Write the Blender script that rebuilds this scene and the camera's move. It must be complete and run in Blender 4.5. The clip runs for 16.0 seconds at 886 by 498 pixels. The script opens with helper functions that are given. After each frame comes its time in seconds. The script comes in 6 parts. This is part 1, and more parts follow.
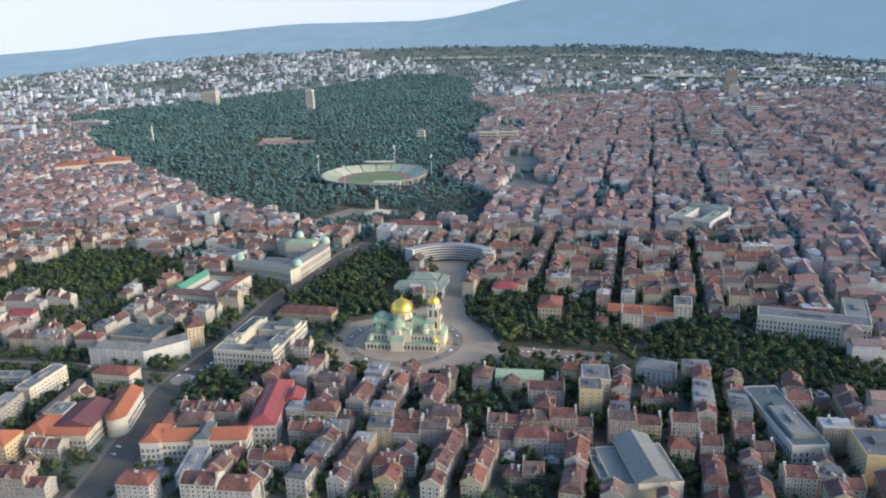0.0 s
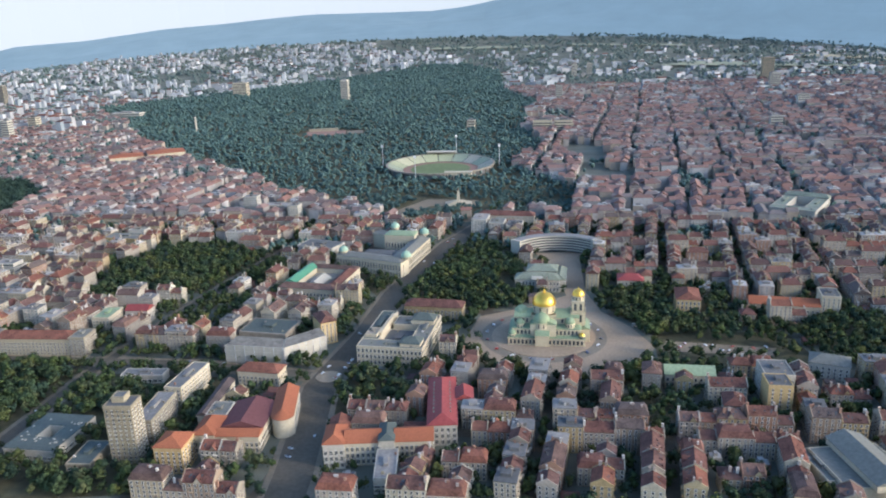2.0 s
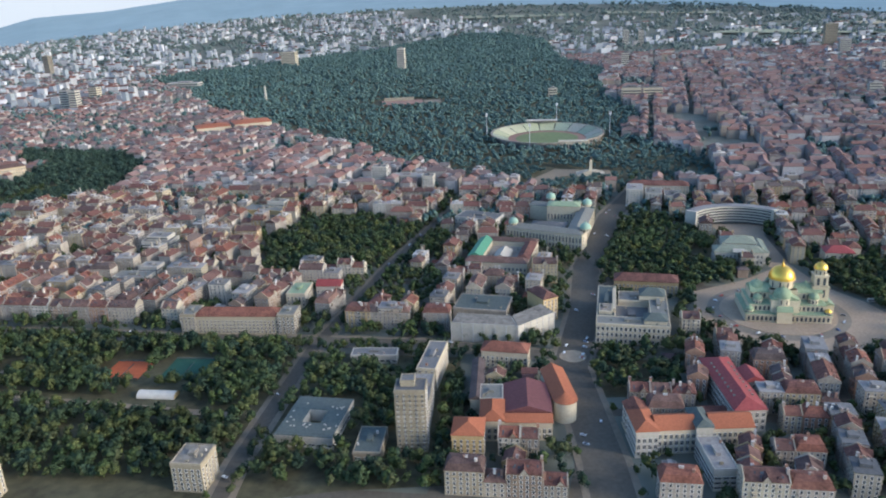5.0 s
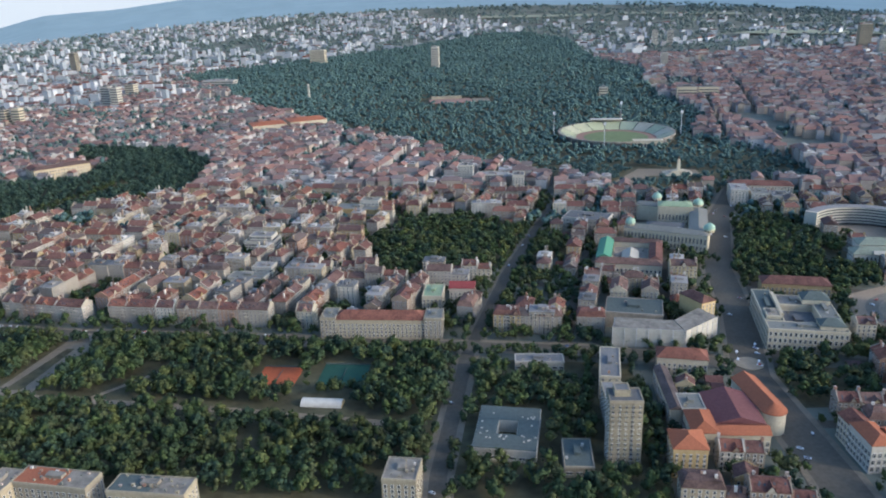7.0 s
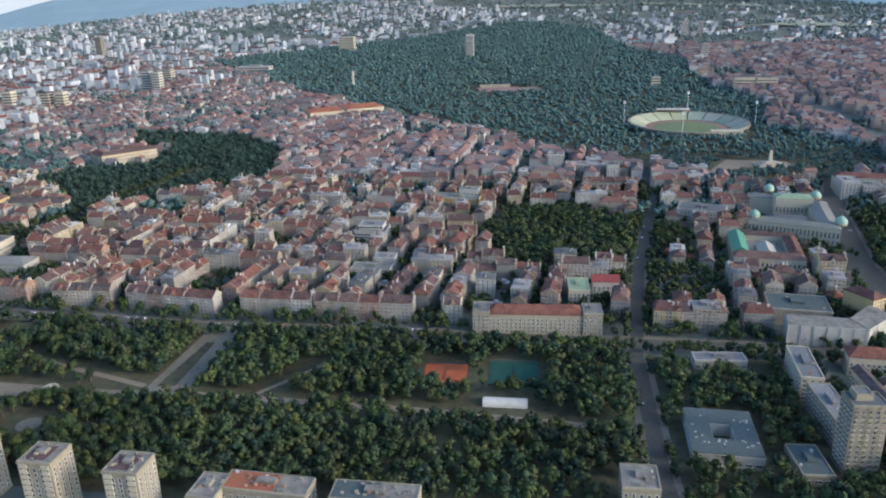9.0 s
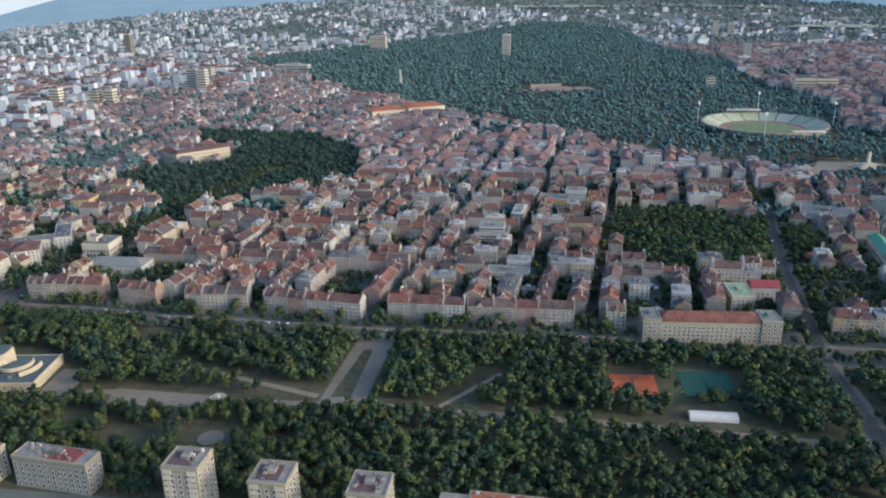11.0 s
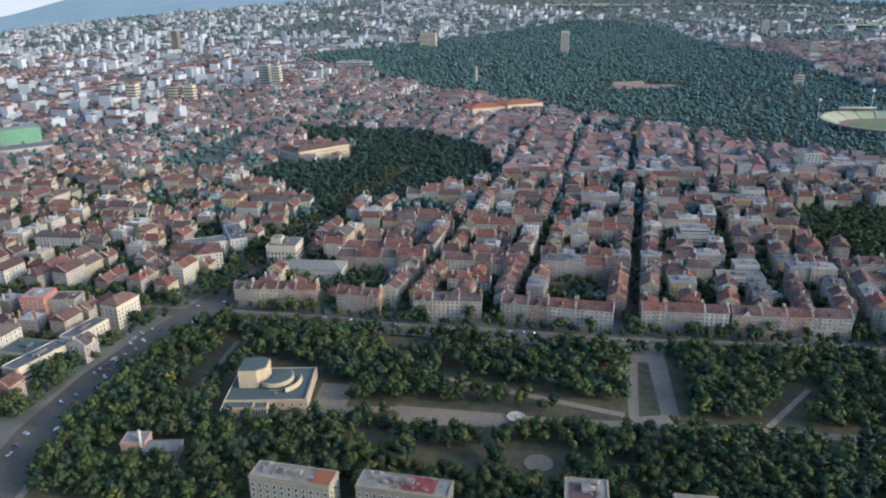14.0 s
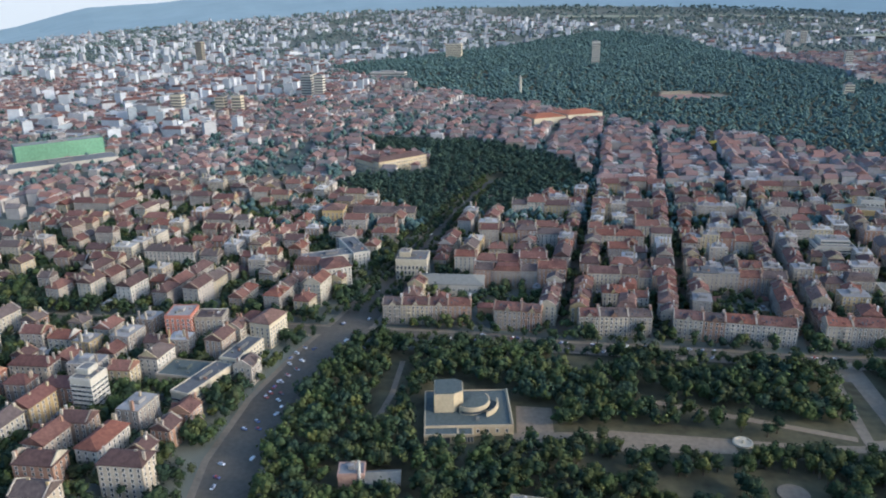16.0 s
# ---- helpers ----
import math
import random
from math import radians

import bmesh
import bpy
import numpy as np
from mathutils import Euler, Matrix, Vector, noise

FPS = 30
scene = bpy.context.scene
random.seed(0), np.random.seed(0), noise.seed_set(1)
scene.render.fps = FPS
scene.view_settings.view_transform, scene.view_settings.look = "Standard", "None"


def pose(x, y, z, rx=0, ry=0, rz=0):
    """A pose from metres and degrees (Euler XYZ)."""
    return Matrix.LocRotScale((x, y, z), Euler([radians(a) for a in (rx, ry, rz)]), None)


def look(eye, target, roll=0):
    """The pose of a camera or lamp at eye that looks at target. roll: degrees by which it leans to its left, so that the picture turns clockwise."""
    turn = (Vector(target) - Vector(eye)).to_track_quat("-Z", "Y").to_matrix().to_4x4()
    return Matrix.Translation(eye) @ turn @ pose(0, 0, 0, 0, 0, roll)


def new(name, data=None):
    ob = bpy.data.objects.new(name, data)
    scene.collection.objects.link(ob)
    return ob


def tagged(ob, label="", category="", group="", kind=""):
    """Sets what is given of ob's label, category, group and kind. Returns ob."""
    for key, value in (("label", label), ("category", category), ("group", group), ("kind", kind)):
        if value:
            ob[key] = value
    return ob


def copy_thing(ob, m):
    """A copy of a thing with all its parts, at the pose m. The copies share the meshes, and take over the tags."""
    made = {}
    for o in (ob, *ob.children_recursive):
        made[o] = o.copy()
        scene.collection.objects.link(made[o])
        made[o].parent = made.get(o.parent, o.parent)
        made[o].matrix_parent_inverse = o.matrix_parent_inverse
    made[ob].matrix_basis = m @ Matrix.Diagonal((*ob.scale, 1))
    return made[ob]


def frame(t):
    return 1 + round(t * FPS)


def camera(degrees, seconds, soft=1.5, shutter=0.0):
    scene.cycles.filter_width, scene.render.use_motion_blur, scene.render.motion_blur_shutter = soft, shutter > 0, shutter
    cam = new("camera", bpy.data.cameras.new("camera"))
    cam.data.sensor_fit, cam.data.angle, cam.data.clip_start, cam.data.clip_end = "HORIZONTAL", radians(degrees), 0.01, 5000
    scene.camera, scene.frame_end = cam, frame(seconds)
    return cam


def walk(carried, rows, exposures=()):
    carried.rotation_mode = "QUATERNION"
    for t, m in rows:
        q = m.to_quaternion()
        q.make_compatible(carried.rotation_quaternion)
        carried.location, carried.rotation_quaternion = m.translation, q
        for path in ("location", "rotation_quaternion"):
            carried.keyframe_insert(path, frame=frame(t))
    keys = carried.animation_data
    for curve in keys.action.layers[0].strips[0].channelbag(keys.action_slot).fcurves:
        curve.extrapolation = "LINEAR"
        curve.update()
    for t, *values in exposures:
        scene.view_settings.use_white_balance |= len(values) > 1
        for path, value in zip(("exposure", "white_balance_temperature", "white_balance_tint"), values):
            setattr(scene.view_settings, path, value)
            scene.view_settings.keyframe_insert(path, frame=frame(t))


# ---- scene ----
cam = camera(60.2, 16.0, soft=2.0)
# one straight, gently sinking flight: seconds, place, turn
ROWS = [
    (0.0, -1.58, -0.06, 165.08, 73.779, 1.625, 2.902),
    (0.5, -20.22, 2.73, 164.51, 73.885, 1.770, 2.980),
    (1.0, -38.86, 5.54, 163.94, 73.891, 1.680, 3.066),
    (1.5, -57.51, 8.36, 163.34, 73.501, 1.907, 3.065),
    (2.0, -76.16, 11.20, 162.74, 73.153, 1.937, 2.940),
    (2.5, -94.82, 14.06, 162.12, 73.286, 2.042, 3.005),
    (3.0, -113.47, 16.93, 161.49, 73.542, 1.879, 3.224),
    (3.5, -132.14, 19.82, 160.85, 72.986, 2.007, 3.553),
    (4.0, -150.80, 22.73, 160.19, 71.740, 2.360, 3.358),
    (6.5, -244.20, 37.52, 156.69, 70.944, 1.792, 3.031),
    (7.0, -262.90, 40.53, 155.95, 71.180, 1.880, 3.096),
    (7.5, -281.59, 43.55, 155.20, 71.375, 1.624, 3.382),
    (8.0, -300.29, 46.59, 154.43, 71.251, 1.439, 3.328),
    (8.5, -319.00, 49.65, 153.65, 70.742, 1.445, 3.207),
    (9.0, -337.71, 52.73, 152.86, 70.469, 1.278, 2.968),
    (11.5, -431.31, 68.36, 148.69, 70.613, 0.922, 2.908),
    (12.0, -450.05, 71.54, 147.81, 71.087, 1.286, 2.847),
    (12.5, -468.79, 74.73, 146.92, 71.280, 1.474, 2.920),
    (13.0, -487.53, 77.95, 146.02, 71.099, 1.070, 2.905),
    (13.5, -506.28, 81.17, 145.10, 70.836, 0.918, 3.012),
    (14.0, -525.03, 84.42, 144.18, 70.535, 0.797, 2.886),
    (14.5, -543.78, 87.68, 143.23, 70.487, 0.781, 2.796),
    (15.0, -562.54, 90.96, 142.28, 70.843, 0.693, 2.552),
    (15.5, -581.30, 94.25, 141.31, 71.185, 0.921, 2.392),
    (16.0, -600.07, 97.57, 140.32, 71.401, 0.805, 2.263),
]
walk(cam, [(t, pose(x, y, z, rx, ry, rz)) for t, x, y, z, rx, ry, rz in ROWS],
     exposures=[(0.0, 1.68, 5800, 7), (4.0, 1.58, 5750, 7), (7.0, 1.52, 5700, 6), (16.0, 1.52, 5700, 6)])

# ---- world, sun ----
world = bpy.data.worlds.new("world")
scene.world = world
world.use_nodes = True
wn = world.node_tree
sky = wn.nodes.new("ShaderNodeTexSky")
sky.sky_type, sky.sun_disc = "NISHITA", False
sky.sun_elevation, sky.sun_rotation = radians(19), radians(110)
sky.air_density, sky.dust_density, sky.ozone_density = 1.0, 2.5, 2.9
wn.nodes["Background"].inputs[1].default_value = 0.15
wn.links.new(sky.outputs[0], wn.nodes["Background"].inputs[0])
sun = new("sun", bpy.data.lights.new("sun", "SUN"))
sun.data.energy, sun.data.angle, sun.data.color = 1.0, radians(9), (1.0, 0.80, 0.60)
sun.matrix_world = look((math.sin(radians(110)) * math.cos(radians(19)), math.cos(radians(110)) * math.cos(radians(19)), math.sin(radians(19))), (0, 0, 0))

# ---- materials ----


def mat(name, cols, rough=0.9, grain=0.5, amount=0.25, bump=0.0, per="object", metal=0.0, stain=0.02, spec=0.2):
    """Colours spread by a random number per object or per island, with grain and larger stains."""
    m = bpy.data.materials.new(name)
    m.use_nodes = True
    n, l = m.node_tree.nodes, m.node_tree.links
    b = n["Principled BSDF"]
    b.inputs["Roughness"].default_value, b.inputs["Metallic"].default_value = rough, metal
    b.inputs["Specular IOR Level"].default_value = spec
    ramp = n.new("ShaderNodeValToRGB")
    ramp.color_ramp.interpolation = "CONSTANT" if len(cols) > 2 else "LINEAR"
    el = ramp.color_ramp.elements
    while len(el) < len(cols):
        el.new(0.5)
    for i, c in enumerate(cols):
        el[i].position = i / len(cols) if len(cols) > 2 else i / max(1, len(cols) - 1)
        el[i].color = (*c, 1)
    if len(cols) == 1:
        el[1].color = (*cols[0], 1)
    if per == "object":
        l.new(n.new("ShaderNodeObjectInfo").outputs["Random"], ramp.inputs[0])
    elif per == "tree":
        cell, flat2, pos = n.new("ShaderNodeTexVoronoi"), n.new("ShaderNodeVectorMath"), n.new("ShaderNodeNewGeometry")
        flat2.operation, flat2.inputs[1].default_value = "MULTIPLY", (1, 1, 0)
        cell.inputs["Scale"].default_value = 0.2
        l.new(pos.outputs["Position"], flat2.inputs[0])
        l.new(flat2.outputs[0], cell.inputs["Vector"])
        l.new(cell.outputs["Color"], ramp.inputs[0])
    else:
        l.new(n.new("ShaderNodeNewGeometry").outputs["Random Per Island"], ramp.inputs[0])
    geo = n.new("ShaderNodeNewGeometry")
    fine, broad = n.new("ShaderNodeTexNoise"), n.new("ShaderNodeTexNoise")
    fine.inputs["Scale"].default_value, fine.inputs["Detail"].default_value = grain, 5
    broad.inputs["Scale"].default_value, broad.inputs["Detail"].default_value = stain, 4
    l.new(geo.outputs["Position"], fine.inputs["Vector"])
    l.new(geo.outputs["Position"], broad.inputs["Vector"])
    add = n.new("ShaderNodeMath")
    add.operation = "ADD"
    l.new(fine.outputs["Fac"], add.inputs[0])
    l.new(broad.outputs["Fac"], add.inputs[1])
    rng = n.new("ShaderNodeMapRange")
    rng.inputs["From Min"].default_value, rng.inputs["From Max"].default_value = 0.6, 1.4
    rng.inputs["To Min"].default_value, rng.inputs["To Max"].default_value = 1 - amount, 1 + amount
    l.new(add.outputs[0], rng.inputs["Value"])
    mul = n.new("ShaderNodeVectorMath")
    mul.operation = "SCALE"
    l.new(ramp.outputs["Color"], mul.inputs[0])
    l.new(rng.outputs[0], mul.inputs["Scale"])
    l.new(mul.outputs["Vector"], b.inputs["Base Color"])
    if bump:
        bp = n.new("ShaderNodeBump")
        bp.inputs["Strength"].default_value, bp.inputs["Distance"].default_value = bump, 0.2
        l.new(fine.outputs["Fac"], bp.inputs["Height"])
        l.new(bp.outputs[0], b.inputs["Normal"])
    return m


WALL = mat("old_render", [(0.278, 0.227, 0.156), (0.238, 0.202, 0.156), (0.305, 0.259, 0.197), (0.198, 0.171, 0.139), (0.364, 0.332, 0.273), (0.281, 0.210, 0.109), (0.218, 0.165, 0.121), (0.291, 0.252, 0.208), (0.231, 0.138, 0.094), (0.331, 0.291, 0.219), (0.257, 0.219, 0.172), (0.298, 0.243, 0.149)], grain=1.2, amount=0.3, stain=0.22)
WALLI = mat("town_render", [(0.278, 0.227, 0.160), (0.238, 0.203, 0.160), (0.304, 0.259, 0.202), (0.199, 0.171, 0.143), (0.364, 0.331, 0.280), (0.282, 0.211, 0.112), (0.218, 0.164, 0.124), (0.291, 0.252, 0.213), (0.231, 0.137, 0.096), (0.331, 0.291, 0.224), (0.256, 0.218, 0.176), (0.297, 0.243, 0.152)], grain=1.2, amount=0.3, per="island", stain=0.22)
ROOF = mat("clay_tile", [(0.100, 0.050, 0.040), (0.085, 0.046, 0.039), (0.116, 0.054, 0.040), (0.080, 0.051, 0.044), (0.140, 0.058, 0.040), (0.092, 0.053, 0.046), (0.076, 0.057, 0.052), (0.105, 0.049, 0.039), (0.118, 0.071, 0.057)], grain=1.1, amount=0.6, bump=0.4, stain=0.22)
FLAT = mat("roof_felt", [(0.128, 0.124, 0.120), (0.176, 0.168, 0.160), (0.224, 0.208, 0.192), (0.096, 0.096, 0.096)], grain=0.8, amount=0.35)
GLASS = mat("window_glass", [(0.035, 0.04, 0.045), (0.08, 0.085, 0.09)], rough=0.15, amount=0.1, per="island", spec=0.5)
FRAME = mat("window_frame", [(0.55, 0.53, 0.49)], grain=2)
CHIM = mat("chimney_render", [(0.30, 0.24, 0.20), (0.40, 0.37, 0.33), (0.24, 0.14, 0.10)], grain=2)
WHITE = mat("white_render", [(0.316, 0.296, 0.251), (0.372, 0.342, 0.288)], grain=1.0, amount=0.2)
CREAM = mat("cream_stone", [(0.374, 0.319, 0.230), (0.408, 0.361, 0.271)], grain=1.0, amount=0.2)
OCHRE = mat("ochre_render", [(0.40, 0.29, 0.135), (0.36, 0.26, 0.13)], grain=1.0, amount=0.3)
PINK = mat("faded_pink_render", [(0.33, 0.215, 0.165)], grain=1.0, amount=0.3)
CONC = mat("panel_concrete", [(0.240, 0.204, 0.144), (0.271, 0.232, 0.163), (0.211, 0.183, 0.138)], grain=1.0, amount=0.25)
ORANGE = mat("new_clay_tile", [(0.27, 0.094, 0.048), (0.235, 0.082, 0.043)], grain=1.6, amount=0.3, bump=0.3)
REDROOF = mat("crimson_sheet", [(0.20, 0.045, 0.042)], grain=0.9, amount=0.35, rough=0.6)
COPPER = mat("green_copper", [(0.195, 0.245, 0.145), (0.22, 0.27, 0.165)], grain=0.9, amount=0.35, rough=0.65)
VERDI = mat("pale_copper", [(0.22, 0.31, 0.235)], grain=0.9, amount=0.25, rough=0.55)
SAGE = mat("grey_green_sheet", [(0.165, 0.178, 0.132)], grain=0.7, amount=0.35, rough=0.6, stain=0.1)
GOLD = mat("gilded_copper", [(0.75, 0.47, 0.08)], rough=0.32, amount=0.15, metal=0.85, spec=0.5)
ASPH = mat("asphalt", [(0.088, 0.076, 0.058)], grain=0.6, amount=0.3, stain=0.03)
PAVE = mat("paving", [(0.165, 0.138, 0.102)], grain=0.5, amount=0.3, stain=0.04)
COBBLE = mat("yellow_setts", [(0.26, 0.198, 0.138)], grain=0.8, amount=0.25, stain=0.05)
GRASS = mat("dry_grass", [(0.066, 0.060, 0.033)], grain=0.25, amount=0.6, stain=0.05)
SAND = mat("gravel_path", [(0.185, 0.146, 0.102)], grain=0.7, amount=0.3)
LEAVES = [(0.026, 0.040, 0.022), (0.033, 0.049, 0.024), (0.041, 0.058, 0.022), (0.023, 0.038, 0.025), (0.052, 0.062, 0.024), (0.030, 0.045, 0.022), (0.045, 0.053, 0.026), (0.068, 0.075, 0.025)]
LEAF = mat("foliage", LEAVES, grain=1.5, amount=0.4, per="tree", rough=0.9, spec=0.08)
LEAFOB = mat("park_foliage", LEAVES, grain=1.5, amount=0.4, rough=0.9, spec=0.08)
# bluer and paler than the park leaves: distance haze put into the colour
FORESTLEAF = mat("hazed_forest_foliage", [(0.058, 0.093, 0.086), (0.064, 0.100, 0.091), (0.054, 0.088, 0.082), (0.068, 0.104, 0.088)], grain=0.4, amount=0.3, per="tree", rough=0.9, spec=0.1, stain=0.012)
WOODLEAF = mat("wood_foliage", [(0.030, 0.050, 0.038), (0.036, 0.056, 0.040), (0.027, 0.045, 0.036), (0.040, 0.060, 0.040)], grain=1.0, amount=0.35, per="tree", rough=0.9, spec=0.08)
# far crowns lightened and blued, so the base colour carries the haze
FARLEAF = mat("hazed_distant_foliage", [(0.062, 0.092, 0.082), (0.072, 0.104, 0.088), (0.055, 0.082, 0.076)], grain=0.3, amount=0.25, per="island", rough=0.6, spec=0.5)
BARK = mat("bark", [(0.09, 0.07, 0.05)], grain=3)
CLAYC = mat("clay_court", [(0.33, 0.085, 0.035)], grain=0.4, amount=0.2)
GREENC = mat("green_court", [(0.022, 0.065, 0.045)], grain=0.4, amount=0.2)
PITCH = mat("turf", [(0.12, 0.145, 0.065)], grain=0.2, amount=0.25)
SEATS = mat("stadium_seats", [(0.27, 0.28, 0.18), (0.31, 0.30, 0.21), (0.33, 0.30, 0.23), (0.25, 0.27, 0.19), (0.28, 0.28, 0.19), (0.38, 0.27, 0.13)], grain=0.5, amount=0.2)
TRACK = mat("running_track", [(0.22, 0.13, 0.10)], grain=0.5, amount=0.2)
METAL = mat("grey_sheet", [(0.150, 0.146, 0.126)], rough=0.75, grain=0.8, amount=0.3)
GREENROOF = mat("green_sheet", [(0.075, 0.20, 0.125)], grain=0.9, amount=0.25, rough=0.7)
STAINED = mat("stained_roof", [(0.204, 0.178, 0.144), (0.177, 0.158, 0.131)], grain=0.5, amount=0.5, stain=0.15)
FIELD = mat("dry_field", [(0.30, 0.26, 0.18), (0.22, 0.23, 0.16)], grain=0.02, amount=0.2)
PALEOCHRE = mat("pale_yellow_render", [(0.37, 0.30, 0.195)], grain=1.0, amount=0.25)
SLATE = mat("blue_grey_roof", [(0.072, 0.086, 0.080)], rough=0.85, grain=0.8, amount=0.3)
NETPALE = mat("pale_netting", [(0.16, 0.235, 0.18)], grain=0.6, amount=0.3)
NET = mat("green_netting", [(0.10, 0.195, 0.13)], grain=0.6, amount=0.3)
STEEL = mat("painted_steel", [(0.45, 0.45, 0.46)], rough=0.5)
CARS = mat("car_paint", [(0.6, 0.6, 0.6), (0.08, 0.08, 0.09), (0.35, 0.36, 0.38), (0.30, 0.04, 0.03), (0.65, 0.65, 0.62), (0.06, 0.09, 0.2)], rough=0.35, amount=0.05, spec=0.5)
RUBBER = mat("tyre", [(0.02, 0.02, 0.02)])
HILL = mat("hazed_far_hills", [(0.05, 0.065, 0.07)], grain=0.006, amount=0.4, stain=0.0008)
# the cool bluish tint of these walls is aerial haze, painted in
FARWALL = mat("hazed_block_walls", [(0.29, 0.305, 0.325), (0.24, 0.26, 0.28), (0.38, 0.39, 0.405), (0.29, 0.29, 0.295), (0.21, 0.235, 0.255)], grain=0.3, amount=0.2, per="island")
GROUND = mat("city_ground", [(0.107, 0.112, 0.090)], grain=0.05, amount=0.5, stain=0.012)



# haze over the mountains: bluish base colour plus a faint blue emission
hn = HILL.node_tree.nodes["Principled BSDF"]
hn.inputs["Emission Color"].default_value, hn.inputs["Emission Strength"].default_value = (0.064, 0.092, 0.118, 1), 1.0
SKYGLOW = mat("pale_horizon_sky", [(0.05, 0.05, 0.05)], grain=0.0005, amount=0.02)
sn = SKYGLOW.node_tree.nodes["Principled BSDF"]
sn.inputs["Emission Color"].default_value, sn.inputs["Emission Strength"].default_value = (0.92, 0.94, 0.97, 1), 0.27
# ---- mesh builder ----
class Mesh:
    """Collects vertices, faces and material numbers."""

    def __init__(self):
        self.v, self.f, self.m = [], [], []

    def add(self, vs, fs, m=0):
        o = len(self.v)
        self.v += [tuple(p) for p in vs]
        self.f += [tuple(o + i for i in f) for f in fs]
        self.m += [m] * len(fs)
        return self

    def box(self, x0, y0, z0, x1, y1, z1, m=0, ang=0.0, at=(0, 0)):
        c, s = math.cos(ang), math.sin(ang)
        vs = [(at[0] + c * x - s * y, at[1] + s * x + c * y, z) for z in (z0, z1) for x, y in ((x0, y0), (x1, y0), (x1, y1), (x0, y1))]
        return self.add(vs, [(3, 2, 1, 0), (4, 5, 6, 7), (0, 1, 5, 4), (1, 2, 6, 5), (2, 3, 7, 6), (3, 0, 4, 7)], m)

    def prism(self, poly, z0, z1, m=0, top=True):
        n = len(poly)
        vs = [(x, y, z0) for x, y in poly] + [(x, y, z1) for x, y in poly]
        fs = [(i, (i + 1) % n, n + (i + 1) % n, n + i) for i in range(n)]
        if top:
            fs += [tuple(range(n, 2 * n)), tuple(range(n - 1, -1, -1))]
        return self.add(vs, fs, m)

    def gable(self, x0, y0, x1, y1, z, h, over=0.4, m=0, hip=0.0):
        """A pitched roof with its ridge along x; hip: how far the ridge ends are drawn in."""
        x0, y0, x1, y1 = x0 - over, y0 - over, x1 + over, y1 + over
        ym, t = (y0 + y1) / 2, 0.25
        vs = [(x0, y0, z), (x1, y0, z), (x1, y1, z), (x0, y1, z), (x0, y0, z + t), (x1, y0, z + t), (x1, y1, z + t), (x0, y1, z + t),
              (x0 + hip, ym, z + h), (x1 - hip, ym, z + h)]
        return self.add(vs, [(3, 2, 1, 0), (0, 1, 5, 4), (1, 2, 6, 5), (2, 3, 7, 6), (3, 0, 4, 7), (4, 5, 9, 8), (6, 7, 8, 9), (5, 6, 9), (7, 4, 8)], m)

    def turn(self, prof, n=20, at=(0, 0), m=0, a0=0.0, a1=2 * math.pi):
        """A body of revolution about z from a profile of (radius, height)."""
        full = abs(a1 - a0 - 2 * math.pi) < 1e-6
        k = n if full else n + 1
        vs = [(at[0] + r * math.cos(a0 + (a1 - a0) * i / n), at[1] + r * math.sin(a0 + (a1 - a0) * i / n), z) for r, z in prof for i in range(k)]
        fs = []
        for j in range(len(prof) - 1):
            for i in range(n):
                fs.append((j * k + i, j * k + (i + 1) % k, (j + 1) * k + (i + 1) % k, (j + 1) * k + i))
        return self.add(vs, fs, m)

    def data(self, name, mats, smooth=False):
        me = bpy.data.meshes.new(name)
        me.from_pydata(self.v, [], self.f)
        for k in (mats if isinstance(mats, (list, tuple)) else [mats]):
            me.materials.append(k)
        me.polygons.foreach_set("material_index", self.m)
        if smooth:
            me.polygons.foreach_set("use_smooth", [True] * len(self.f))
        me.update()
        return me


def part(name, ms, mats, parent=None, label="", smooth=False):
    """One mesh object, under a thing or a part if one is given."""
    ob = new(name, ms if isinstance(ms, bpy.types.Mesh) else ms.data(name, mats, smooth))
    if parent:
        ob.parent = parent
    return tagged(ob, label) if label else ob


def thing(name, label, category, m=None, group=""):
    ob = new(name)
    ob.empty_display_size = 0.5
    if m:
        ob.matrix_basis = m
    return tagged(ob, label, category, group)


def structure(name, ms, mats, label, category):
    return tagged(part(name, ms, mats), label, category, kind="structure")


def stuff(name, ms, mats, label, category, smooth=False):
    return tagged(part(name, ms, mats, smooth=smooth), label, category, kind="stuff")


def inside(p, poly):
    x, y, hit = p[0], p[1], False
    for (x0, y0), (x1, y1) in zip(poly, poly[1:] + poly[:1]):
        if (y0 > y) != (y1 > y) and x < (x1 - x0) * (y - y0) / (y1 - y0) + x0:
            hit = not hit
    return hit


def near_line(p, line, d):
    for (x0, y0), (x1, y1) in zip(line, line[1:]):
        l2 = (x1 - x0) ** 2 + (y1 - y0) ** 2
        t = max(0, min(1, ((p[0] - x0) * (x1 - x0) + (p[1] - y0) * (y1 - y0)) / l2))
        if math.hypot(p[0] - x0 - t * (x1 - x0), p[1] - y0 - t * (y1 - y0)) < d:
            return True
    return False


def ribbon(line, width, z, ms=None):
    """A road's strip along a line, as one band."""
    ms = ms or Mesh()
    left, right = [], []
    for i, p in enumerate(line):
        a, b = Vector(line[max(0, i - 1)]), Vector(line[min(len(line) - 1, i + 1)])
        d = (b - a).normalized()
        n = Vector((-d.y, d.x)) * width / 2
        left.append((p[0] + n.x, p[1] + n.y)), right.append((p[0] - n.x, p[1] - n.y))
    k = len(line)
    vs = [(x, y, z) for x, y in right + left]
    return ms.add(vs, [(i, i + 1, k + i + 1, k + i) for i in range(k - 1)])

